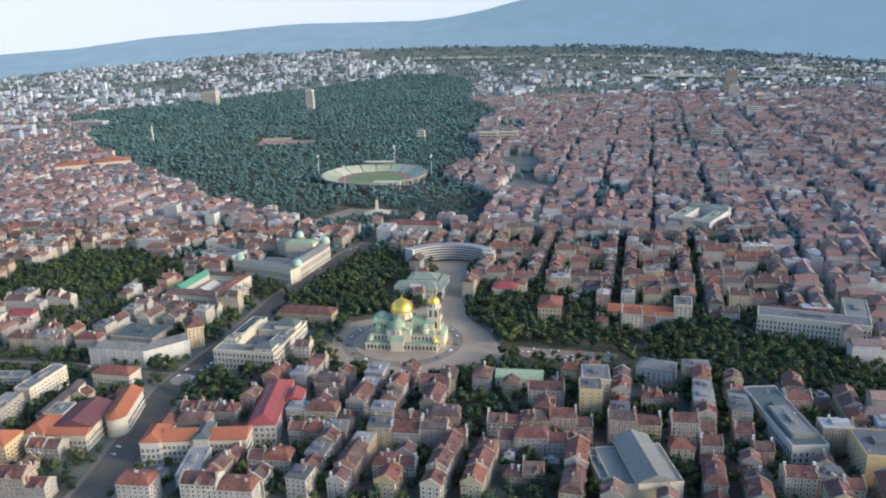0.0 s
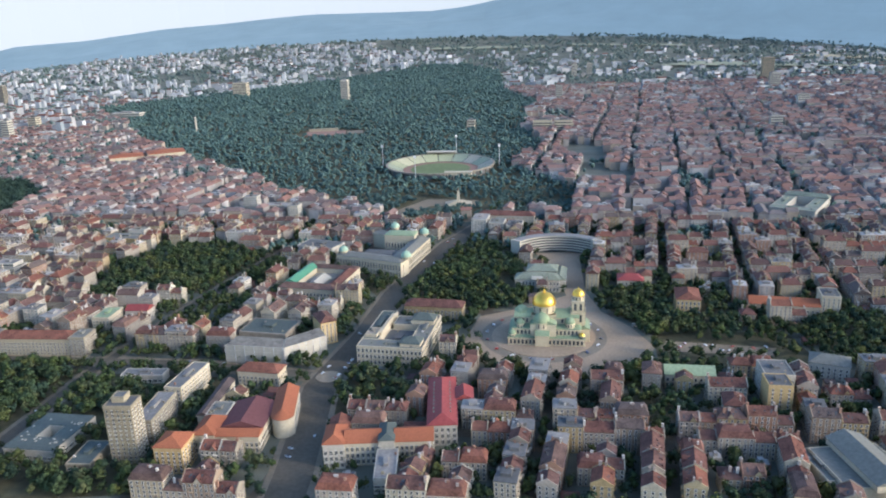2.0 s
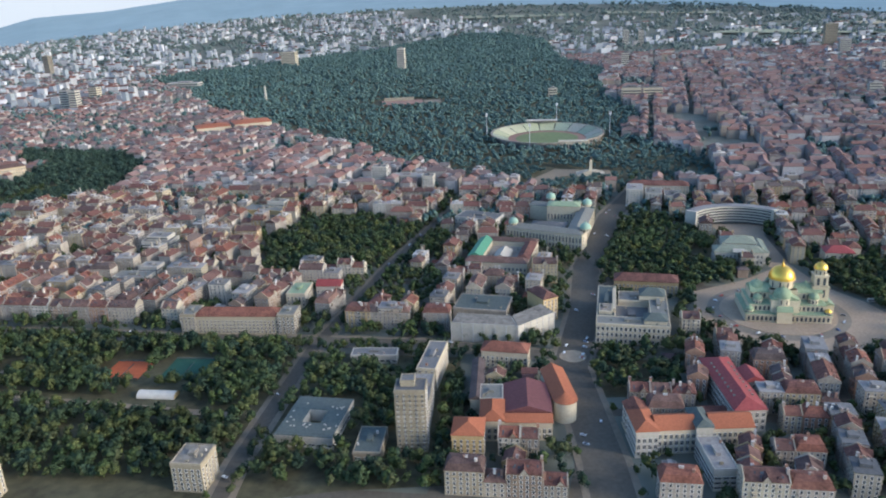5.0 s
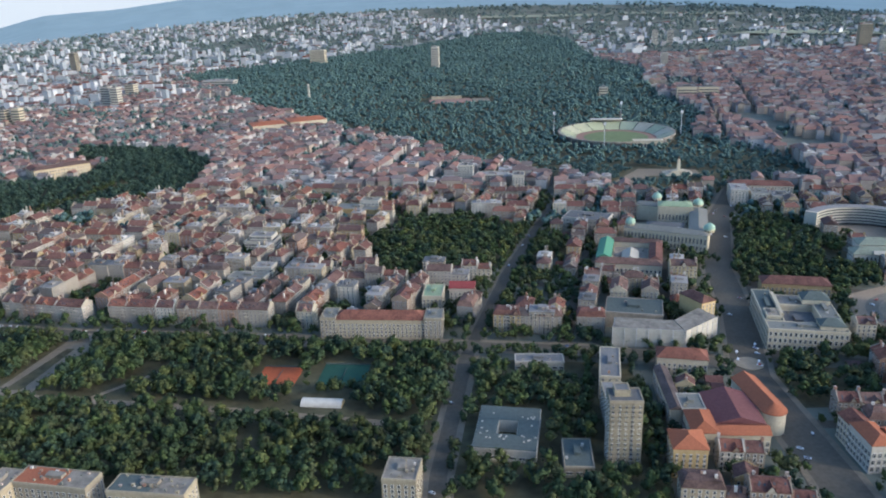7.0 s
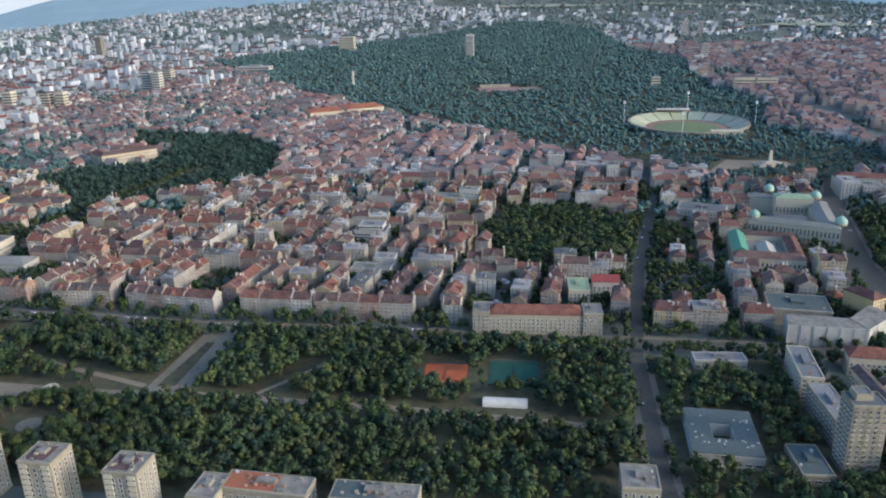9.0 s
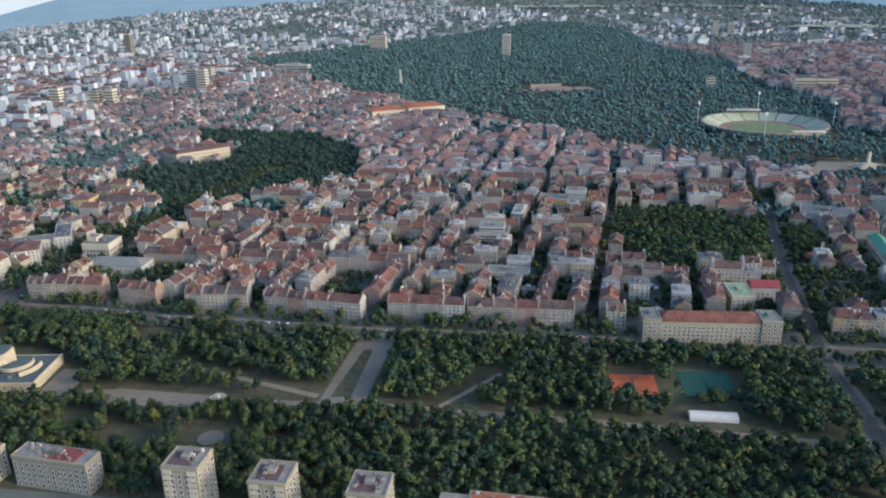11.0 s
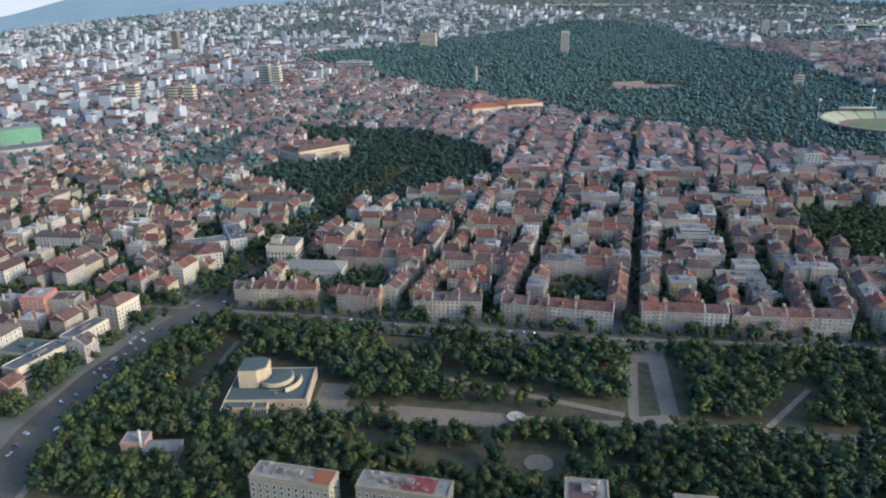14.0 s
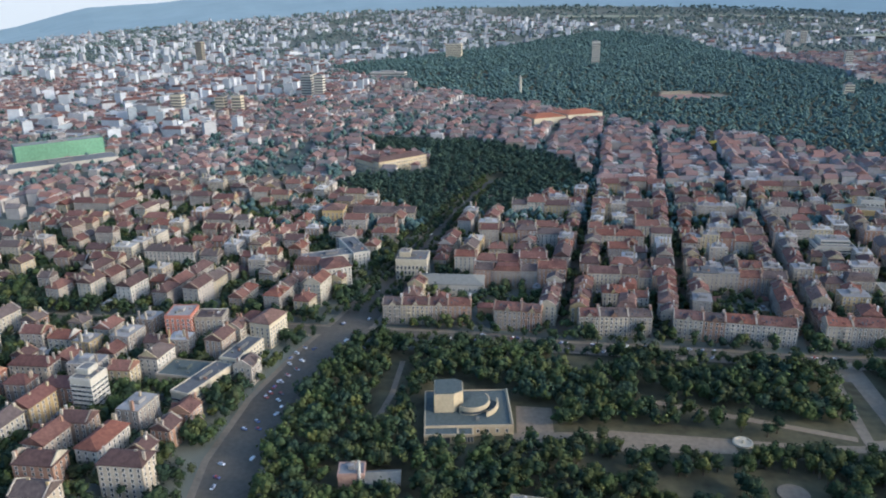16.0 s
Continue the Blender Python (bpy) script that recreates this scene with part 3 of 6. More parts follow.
# quarter by the boulevard
t = building("tower_block", "tall pale concrete apartment tower with balcony bands", -218.5, 270, -0.7, [(0, 0, 11, 9, 0, 25, "flat", CONC, FLAT, 2.0, W1, "sew", None), (-1, 1.3, 5, 5.2, 25, 2.2, "flat", CONC, FLAT, 3, W1, "", None)], "apartment tower")
for k in range(12):
    for u in (-3.6, 0, 3.6):
        part("balcony", Mesh().box(u - 1.25, -5.25, 1.9 + k * 2, u + 1.25, -4.5, 2.05 + k * 2).box(u - 1.25, -5.25, 2.05 + k * 2, u + 1.25, -5.15, 2.65 + k * 2), CONC, t)
building("apartment_slab", "grey concrete apartment slab behind a tower", -217.2, 292.8, -0.8, [(0, 0, 8, 25.5, 0, 10.5, "flat", CONC, FLAT, 2.4, W1, "sew", None)], "apartment building")
building("office_slab", "long office slab with cream end wall and flat roof", -214.9, 323.3, -8.3, [(0, 0, 8.1, 26.1, 0, 10, "flat", CREAM, FLAT, 2.2, W1, "sew", None)], "office building")
t = building("school", "low square school with blue grey roof round a courtyard", -257.5, 282, -7, [(0, -9.4, 22.3, 9.1, 0, 5, "slab", WHITE, SLATE, 3, W3, "sew", 2.4), (0, 9.4, 22.3, 9.1, 0, 5, "slab", WHITE, SLATE, 3, W3, "ew", 2.4), (-7.4, 0, 7.4, 9.5, 0, 5, "slab", WHITE, SLATE, 3, W3, "w", 2.4), (7.4, 0, 7.4, 9.5, 0, 5, "slab", WHITE, SLATE, 3, W3, "e", 2.4)], "school")
rnd = random.Random(4)
for k in range(34):
    u, v = rnd.uniform(-10.5, 10.5), rnd.uniform(-10, 10)
    if abs(u) > 5 or abs(v) > 5:
        part("skylight", Mesh().box(u - 0.35, v - 0.35, 5.1, u + 0.35, v + 0.35, 5.55), WHITE, t)
building("low_hall", "low flat-roofed grey hall beside a tower", -234, 267.6, -1.9, [(0, 0, 9.9, 16.9, 0, 4, "flat", CONC, SLATE, 3, W3, "s", 2.6)], "hall")
building("kindergarten", "long low pale building among trees", -242.5, 338.5, -1.1, [(0, 0, 20.7, 7.4, 0, 4, "flat", WHITE, FLAT, 2.4, W3, "s", 2)], "building")
# dressed facade under sheeting
t = thing("wrapped_building", "large corner building wrapped in white scaffold sheeting", "building", pose(0, 0, 0))
fr = [(-208.5, 357.5), (-177.5, 352.5), (-159.5, 368)]
bk = [(-206, 369), (-180, 364.5), (-165, 379)]
for k in range(2):
    q = [fr[k], fr[k + 1], bk[k + 1], bk[k]]
    part("wall", Mesh().prism(q, 0, 9.2), WHITE, t)
    part("roof", Mesh().prism([(0.97 * x + 0.03 * sum(p[0] for p in q) / 4, 0.97 * y + 0.03 * sum(p[1] for p in q) / 4) for x, y in q], 9.2, 9.6), STAINED, t)
    a, b = Vector(fr[k]), Vector(fr[k + 1])
    n = Vector(((b - a).y, -(b - a).x)).normalized()
    for i in range(6):
        p0, p1 = a + (b - a) * i / 6 + n * 0.25, a + (b - a) * (i + 0.97) / 6 + n * 0.25
        for j in range(3):
            part("sheet", Mesh().prism([p0, p1, p1 + n * 0.12, p0 + n * 0.12], 0.8 + j * 3.05, 3.75 + j * 3.05), WHITE, t)
    for i in range(7):
        p0 = a + (b - a) * min(0.99, i / 6) + n * 0.55
        part("scaffold_pole", Mesh().box(-0.08, -0.08, 0, 0.08, 0.08, 10.2, at=tuple(p0)), STEEL, t)
for x, y in ((-192.8, 367.9), (-170.7, 371.4)):
    claim(x, y, 33, 14, radians(-10 if x < -170 else 32))
building("yard_block", "lower grey-roofed wing behind a wrapped building", -193.7, 386.1, -11.2, [(0, 0, 26.7, 19, 0, 7.5, "flat", WALL, SLATE, 2.4, W1, "ew", None)])
building("corner_house", "ochre corner house with tiled roof by the boulevard", -164, 386.2, 29, [(0, 0, 8.3, 15.1, 0, 12, "hip", OCHRE, ROOF, 2, W1, "se", None)])
# academy round its court
building("academy", "large pale classical building with flat lead roofs round a court", -121.5, 374, -9, [
    (0, -19, 33, 9, 0, 10, "flat", CREAM, METAL, 2.0, W2, "sew", 3.0), (12.3, 3.5, 8.5, 36, 0, 10, "flat", CREAM, METAL, 2.2, W2, "e", 3.0),
    (-12.3, 4.5, 8.5, 38, 0, 10, "flat", CREAM, SLATE, 2.2, W2, "w", 3.0), (0, -4, 16, 21, 0, 6.5, "flat", CREAM, FLAT, 3, W1, "", None), (1, 14, 15, 12, 0, 9, "flat", CREAM, STAINED, 2.4, W2, "", None),
    (9.5, 12, 12, 9, 10, 2.2, "hip", CREAM, SLATE, 3, W1, "", None), (-8.6, 4, 1.4, 26, 10, 1.6, "slab", CREAM, CREAM, 3, W1, "", None), (-12.5, -8, 6, 9, 10, 1.5, "flat", CREAM, STAINED, 3, W1, "", None), (10, -17.5, 10, 8, 10, 1.8, "hip", CREAM, SLATE, 3, W1, "", None)])
claim(-121.5, 374, 38, 52, radians(-9))
claim(-142.1, 525.9, 50, 50, radians(-20))
building("row_house", "grey white terrace with reddish roof behind an academy", -106.8, 416.4, -9.2, [(0, 0, 33, 10.7, 0, 7.5, "hip", WALL, ROOF, 2, W1, "se", None)])
building("museum", "square museum with green and red roofs round a glazed court", -182.5, 463, -12, [
    (0, -17.5, 36, 8, 0, 8.5, "hip", CREAM, ROOF, 2.2, W2, "sew", 3.0), (14.5, 2, 7, 31, 0, 8.5, "hip", CREAM, ROOF, 2.2, W2, "e", 3.0), (2, 20.5, 32, 6, 0, 8.5, "hip", CREAM, ROOF, 2.2, W2, "", None),
    (-14, 3, 8, 33, 0, 8.8, "gable", CREAM, GREENROOF, 2.2, W2, "w", 3.0), (0.5, 2, 20, 30, 0, 5.5, "flat", CREAM, STAINED, 2, W1, "", None), (0.5, -2, 9, 16, 5.5, 1.2, "gable", CREAM, WHITE, 2, W1, "", None)], "museum")
claim(-182.5, 463, 40, 48, radians(-12))


def dome(t, x, y, z, r, m, name="dome", drum=0.0, wall=None, lantern=True):
    if drum:
        part("drum", Mesh().turn([(r * 0.93, z), (r * 0.93, z + drum), (r * 1.03, z + drum), (r * 1.03, z + drum + 0.25), (r * 0.9, z + drum + 0.25)], 24, (x, y)), wall, t, smooth=False)
        for k in range(10):
            a = 2 * math.pi * k / 10
            o = part("window", Mesh().box(-0.28, -0.05, 0, 0.28, 0.05, drum * 0.7), GLASS, t)
            o.matrix_basis = pose(x + math.cos(a) * r * 0.94, y + math.sin(a) * r * 0.94, z + drum * 0.15, 0, 0, math.degrees(a) + 90)
    d = part(name, Mesh().turn([(r * math.cos(u * math.pi / 20), z + drum + 0.2 + r * 1.02 * math.sin(u * math.pi / 20)) for u in range(11)], 28, (x, y)), m, t, smooth=True)
    if lantern:
        top = z + drum + 0.2 + r
        part("lantern", Mesh().turn([(0.10 * r, top), (0.10 * r, top + 0.10 * r), (0.13 * r, top + 0.10 * r), (0.03 * r, top + 0.24 * r), (0.02 * r, top + 0.5 * r), (0, top + 0.5 * r)], 10, (x, y)), m, d)


t = building("university", "long cream university palace with pale green domes", 0, 0, 0, [], "university")
for (x0, y0), (x1, y1), dp, hh, rm in (((-179.2, 503.5), (-133.3, 482.9), 11, 10.5, METAL), ((-132, 485.4), (-118, 541.4), 11, 10.5, METAL), ((-121.4, 546.1), (-157.9, 565.5), 10, 10.5, METAL), ((-150.6, 538.8), (-128.9, 534.9), 13, 14, COPPER), ((-163.6, 512.8), (-141.1, 507.1), 12, 8, FLAT)):
    a, b = Vector((x0, y0)), Vector((x1, y1))
    L, ang = (b - a).length, math.atan2((b - a).y, (b - a).x)
    c = (a + b) / 2 + Vector((-math.sin(ang), math.cos(ang))) * dp / 2
    w = Mesh().box(-L / 2, -dp / 2, 0, L / 2, dp / 2, hh, 0, ang, tuple(c)).box(-L / 2 - 0.2, -dp / 2 - 0.2, hh - 0.5, L / 2 + 0.2, dp / 2 + 0.2, hh - 0.1, 0, ang, tuple(c))
    part("wall", w, CREAM, t)
    r = Mesh().gable(-L / 2, -dp / 2, L / 2, dp / 2, hh, 2.0, 0.2, hip=dp * 0.4)
    o = part("roof", r, rm, t)
    o.matrix_basis = pose(c.x, c.y, 0, 0, 0, math.degrees(ang))
    n, pil = int(L / 2.1), Mesh()
    for i in range(n):
        u = -L / 2 + L * (i + 0.5) / n
        p = c + Vector((math.cos(ang), math.sin(ang))) * u + Vector((math.sin(ang), -math.cos(ang))) * dp / 2
        for z, size in ((1.2, (0.9, 2.4)), (4.9, (0.9, 3.6))):
            if size not in PANES:
                PANES[size] = pane(*size)
            o = part("window", PANES[size], None, t)
            o.matrix_basis = pose(p.x, p.y, z, 0, 0, math.degrees(ang))
        q = p + Vector((math.cos(ang), math.sin(ang))) * L / n / 2
        pil.box(-0.25, -0.22, 0.6, 0.25, 0.02, hh - 0.5, 0, ang, tuple(q))
    tagged(part("facade_relief", pil, CREAM, t), "slim flat stone pilasters", kind="stuff")
    claim(c.x, c.y, L + 2, dp + 2, ang)
for x, y, r in ((-174.7, 506.5, 3.2), (-130.2, 490.7, 3.5), (-122.4, 547.2, 3.5), (-146, 565.4, 3.4)):
    dome(t, x, y, 11.5, r, VERDI, drum=1.2, wall=CREAM)
building("white_palace", "pale flat-roofed block beside a university", -197.2, 538.3, -22.7, [(0, 0, 29.6, 17.1, 0, 8.5, "flat", WHITE, FLAT, 2.2, W1, "sew", 2.4)])
t = building("assembly_hall", "white classical assembly hall with green grey roof", -45, 466, -8, [(0, -7, 27, 11, 0, 8, "hip", WHITE, SAGE, 2.0, W2, "sew", 3.4), (2, 6, 19, 13, 0, 9.5, "hip", WHITE, SAGE, 2.2, W2, "sew", 3.4), (13.5, 3, 7, 24, 0, 7, "hip", WHITE, SAGE, 2.0, W2, "se", 3.2)], "hall")
part("pediment", Mesh().gable(-3.2, -13.4, 3.2, -9, 8.1, 1.9, 0.1), WHITE, t)

# curved hotel
t = thing("curved_hotel", "white hotel front curving in horizontal balcony bands", "hotel", pose(-29, 505, 0))
for k in range(6):
    z = 0.4 + k * 1.9
    part("storey", Mesh().turn([(37, z), (31.2, z), (31.2, z + 1.1), (37, z + 1.1)], 26, (0, 0), a0=radians(38), a1=radians(142)), GLASS, t)
    part("balcony_band", Mesh().turn([(37.5, z + 1.1), (30.5, z + 1.1), (30.5, z + 1.9), (37.5, z + 1.9)], 26, (0, 0), a0=radians(37), a1=radians(143)), WHITE, t)
part("roof", Mesh().turn([(37.5, 11.8), (30.5, 11.8), (30.5, 12.2), (37.5, 12.2)], 26, (0, 0), a0=radians(37), a1=radians(143)), FLAT, t)
for a in (36, 144):
    c = (math.cos(radians(a)) * 34, math.sin(radians(a)) * 34)
    part("end_wall", Mesh().box(-3.7, -1, 0, 3.7, 1, 12.6, 0, radians(a), c), WHITE, t)
for a in (50, 70, 90, 110, 130):
    claim(-29 + math.cos(radians(a)) * 34, 505 + math.sin(radians(a)) * 34, 11, 11, radians(a))

# cathedral
t = thing("cathedral", "pale stone cathedral with gilded and green copper domes", "cathedral", pose(-45.5, 386.5, 0, 0, 0, -6))
claim(-45.5, 386.5, 44, 30, radians(-6))
STONE = mat("pale_limestone", [(0.47, 0.40, 0.27), (0.50, 0.43, 0.30)], grain=1.2, amount=0.2)


def hall(name, x0, y0, x1, y1, h, roof, hip=0.0, rh=None, m=None):
    w = part(name, Mesh().box(x0, y0, 0, x1, y1, h).box(x0 - 0.25, y0 - 0.25, h - 0.5, x1 + 0.25, y1 + 0.25, h - 0.1).box(x0 - 0.2, y0 - 0.2, 0, x1 + 0.2, y1 + 0.2, 0.8), STONE, t)
    if x1 - x0 >= y1 - y0:
        r = Mesh().gable(x0, y0, x1, y1, h, rh or (y1 - y0) * 0.3, 0.2, hip=hip)
    else:
        q = Mesh().gable(y0, -x1, y1, -x0, h, rh or (x1 - x0) * 0.3, 0.2, hip=hip)
        r = Mesh().add([(-vy, vx, vz) for vx, vy, vz in q.v], q.f)
    part("roof", r, m or COPPER, w)
    return w


hall("gallery", -20, -13, 19, 13, 4.2, COPPER, hip=6, rh=1.8)
hall("side_aisle", -18, -10, 17, 10, 8, COPPER, hip=4, rh=2.6)
hall("nave", -17, -5.6, 16, 5.6, 12.6, COPPER, rh=3.2)
hall("transept", -8.5, -11.6, 4.5, 11.6, 11, COPPER, rh=3)
hall("porch", -6, -14.5, 1, -11, 6, COPPER, rh=2.4)
hall("west_porch", 17, -6.5, 21.5, 6.5, 7, COPPER)
part("crossing_tower", Mesh().box(-8.2, -6.2, 10, 4.2, 6.2, 14.2).box(-8.5, -6.5, 13.7, 4.5, 6.5, 14.2), STONE, t)
ARCH = Mesh().box(-0.5, -0.1, 0, 0.5, 0.1, 1.7)
ARCH.add([(0.5 * math.cos(k * math.pi / 6), -0.1, 1.7 + 0.5 * math.sin(k * math.pi / 6)) for k in range(7)], [tuple(range(7))])
ARCH = ARCH.data("arched_window", GLASS)
for k in range(19):
    x = -19 + 2 * k
    part("arched_window", ARCH, None, t).matrix_basis = pose(x + 0.5, -13.08, 1.0)
    part("column", Mesh().turn([(0.28, 0), (0.22, 0.3), (0.2, 3.5), (0.3, 3.7)], 8), STONE, t).matrix_basis = pose(x - 0.5, -13.3, 0)
    if k < 17:
        part("arched_window", ARCH, None, t).matrix_basis = pose(x + 1.9, -10.08, 5.2)
    if 0 < k < 17 and abs(x + 2) > 7:
        part("arched_window", ARCH, None, t).matrix_basis = pose(x + 0.5, -5.68, 10.0)
for k in range(11):
    part("arched_window", ARCH, None, t).matrix_basis = pose(19.08, -10.5 + 2.1 * k, 1.0, 0, 0, 90)
# domes: the gilded one over the crossing, green ones round it
dome(t, -2, 0, 14.0, 6.2, GOLD, drum=4.2, wall=STONE)
dome(t, -3, -8.6, 8.6, 4.4, COPPER, drum=3.2, wall=STONE)
dome(t, -3, 8.6, 8.6, 4.4, COPPER, drum=3.2, wall=STONE)
dome(t, -13.5, 0, 11.0, 3.8, COPPER, drum=2.0, wall=STONE)
for x, y, z, r in ((-14, -7.6, 7.6, 2.3), (-14, 7.6, 7.6, 2.3), (11.5, -7.4, 8.4, 2.6), (11.5, 7.4, 8.4, 2.6)):
    dome(t, x, y, z, r, COPPER, drum=2.4, wall=STONE)
dome(t, -18, -10.5, 4.2, 2.0, COPPER, drum=1.2, wall=STONE)
dome(t, 17.5, -11.5, 4.2, 1.5, GOLD, drum=1.2, wall=STONE)
dome(t, 17.5, 11.5, 4.2, 1.5, GOLD, drum=1.2, wall=STONE)
b = part("bell_tower", Mesh().box(11.8, -3.7, 0, 19.2, 3.7, 15.4).box(11.5, -4, 14.8, 19.5, 4, 15.4).box(12.4, -3.1, 15.4, 18.6, 3.1, 20.6).box(12.1, -3.4, 20.3, 18.9, 3.4, 20.9), STONE, t)
for z, hh in ((9.8, 3.8), (16.0, 3.6)):
    for u in (-1.4, 1.4):
        part("belfry_opening", Mesh().box(-0.6, -0.12, 0, 0.6, 0.12, hh), GLASS, b).matrix_basis = pose(15.5 + u, -3.72 if z < 12 else -3.12, z)
        part("belfry_opening", Mesh().box(-0.6, -0.12, 0, 0.6, 0.12, hh), GLASS, b).matrix_basis = pose(19.22 if z < 12 else 18.62, u, z, 0, 0, 90)
dome(t, 15.5, 0, 20.9, 3.2, GOLD, drum=2.4, wall=STONE)
# red and orange roofs before the square
t = building("red_roof_school", "long white building under a crimson sheet roof", -96.5, 299.5, 3, [(0, 0, 11.7, 41.6, 0, 9, "hip", WHITE, REDROOF, 2, W2, "sew", 2.6), (9.2, 5, 7.8, 10.1, 0, 9, "gable", WHITE, REDROOF, 2, W2, "se", 2.6)], "school")
for k in range(9):
    for u in (-3.4, 3.4):
        part("roof_light", Mesh().box(u - 0.35, -13 + 3.2 * k, 10.2, u + 0.35, -12.2 + 3.2 * k, 10.95), METAL, t)
building("court_house", "cream palace front with bright orange tile roofs", -119.5, 270.4, 3.6, [(-16.7, 0, 7.9, 14.2, 0, 10.5, "hip", WHITE, ORANGE, 1.9, W2, "sew", 2.6), (-5.9, 0, 13.7, 10.4, 0, 9.5, "gable", CREAM, ORANGE, 1.8, W2, "s", 2.6), (3.4, 0, 5.9, 13, 0, 11, "hip", WHITE, SLATE, 1.7, W2, "se", 2.6), (13.7, 0, 14.7, 10.4, 0, 9.5, "gable", CREAM, ORANGE, 1.8, W2, "se", 2.6), (-16.2, 10.4, 7.9, 10.4, 0, 9, "gable", CREAM, ROOF, 2, W2, "w", 2.6)], "palace")
building("garage", "low tiled outbuilding in a courtyard", -105.3, 286.9, 1.3, [(0, 0, 12, 6.4, 0, 4, "gable", WALL, ROOF, 3, W1, "", None)])
building("flat_office", "grey flat-roofed modern block", -114.6, 253.4, 3.2, [(0, 0, 7.9, 19.5, 0, 8, "flat", WHITE, FLAT, 2, W3, "sw", None)], "office building")
t = building("theatre_hall", "hall with dark red ridge and orange tile aprons", -176.2, 287.6, -1.1, [(0, 2.5, 17.6, 21.4, 0, 8, "gable", CREAM, mat("dark_red_sheet", [(0.12, 0.05, 0.05)], grain=0.9), 2, W2, "e", 2.6), (0, -11.3, 17.6, 6.3, 0, 7.5, "gable", CREAM, ORANGE, 1.8, W2, "sew", 2.4), (-13.2, -7.6, 8.8, 15.1, 0, 8.5, "hip", CREAM, ORANGE, 1.8, W2, "sw", 2.6), (-13.7, 6.3, 8.8, 11.3, 0, 8.5, "flat", WHITE, METAL, 2, W1, "w", 2.6), (-19.5, 17.6, 4.9, 32.7, 0, 8, "gable", CREAM, ROOF, 2, W1, "ew", None)], "hall")
t = building("round_ended_hall", "long hall with rounded end and bright orange roof", -163, 297, 8, [(0, 3.5, 9, 24, 0, 8.5, "gable", CREAM, ORANGE, 1.8, W2, "sew", 2.6)], "hall")
part("apse_wall", Mesh().turn([(4.5, 0), (4.5, 8.5), (0, 8.5)], 14, (0, -8.5), a0=math.pi, a1=2 * math.pi), CREAM, t)
part("apse_roof", Mesh().turn([(4.85, 8.4), (4.85, 8.7), (0, 11.4)], 14, (0, -8.5), a0=math.pi, a1=2 * math.pi), ORANGE, t)
claim(-162, 288, 11, 8, 0.14)
building("ochre_house", "ochre apartment house with tile roof", -198, 265, -3, [(0, 0, 11.1, 11.6, 0, 11, "hip", OCHRE, ORANGE, 2, W1, "sew", None)], "house")
building("terrace", "cream terrace along a narrow street", -183.4, 334, -9.6, [(0, 0, 20.3, 9.6, 0, 8, "hip", CREAM, ROOF, 2, W1, "sew", None)], "house")

# right-hand quarter
building("yellow_apartments", "bright ochre yellow apartment block", 43.3, 309.5, -4.6, [(0, -3.8, 9.7, 11.4, 0, 14, "flat", OCHRE, FLAT, 2.6, W1, "se", None), (3, 10.2, 12.2, 15.2, 0, 13, "flat", WHITE, FLAT, 2.2, W1, "sew", None)], "apartment building")
building("concert_house", "large cream concert hall with grey sheet metal roofs", 53.1, 251.7, 6.7, [(0, 0, 25.4, 26, 0, 8, "flat", CREAM, METAL, 2.4, W2, "ew", 3.4), (2, 0, 13.2, 31.2, 8, 2.5, "gable", CREAM, METAL, 2.4, W2, "", 3.4), (-13.2, 3.9, 5.1, 20.8, 0, 7, "flat", CREAM, METAL, 2.4, W2, "w", 3.4)], "concert hall")
building("long_office", "long pale office with dark flat roof", 118, 286, 3, [(0, 0, 13.8, 49.4, 0, 10, "flat", WHITE, SLATE, 2.0, W2, "sew", 2.4), (0, -7.8, 9.2, 23.4, 10, 1.5, "flat", METAL, METAL, 2.0, W1, "", None)], "office building")
building("beige_block", "beige apartment block with blank side wall", 141, 256.8, -6.5, [(0, 0, 13.8, 19.5, 0, 14, "flat", OCHRE, FLAT, 2.2, W1, "we", None)], "apartment building")
building("grey_roof_villa", "white villa with pale grey hipped roof", 79, 339.5, -23.7, [(0, 0, 16.9, 12.1, 0, 7, "hip", WHITE, METAL, 2.2, W1, "sew", None)], "villa")
building("synod_house", "pale building with long copper roof by the square", 13.3, 330.6, -5.8, [(0, 0, 21.8, 9.9, 0, 6.5, "gable", CREAM, COPPER, 2.2, W2, "sew", 2.6)])
building("red_villa", "villa with crimson hipped roof in a garden", 10.3, 457.9, -9.2, [(0, 0, 15.6, 12, 0, 7, "hip", CREAM, REDROOF, 2, W1, "se", None), (8.8, 6, 7.8, 9.6, 0, 8, "hip", CREAM, ROOF, 2, W1, "e", None)], "villa")
building("gallery_house", "brick red mansion among dark trees", 35.6, 422.7, -9.6, [(0, 0, 13, 19.3, 0, 9, "hip", OCHRE, ROOF, 2, W2, "se", 2.6)], "mansion")
building("bank_palace", "long pale office palace with rows of windows", 170, 386, -20, [(0, 0, 54, 13, 0, 13, "flat", CREAM, FLAT, 2, W2, "sew", 2.6), (22, 22, 12, 32, 0, 12, "flat", CREAM, METAL, 2, W2, "se", 2.6), (-8, 12, 36, 11, 0, 10, "hip", WALL, ROOF, 2.4, W1, "", None)], "palace")
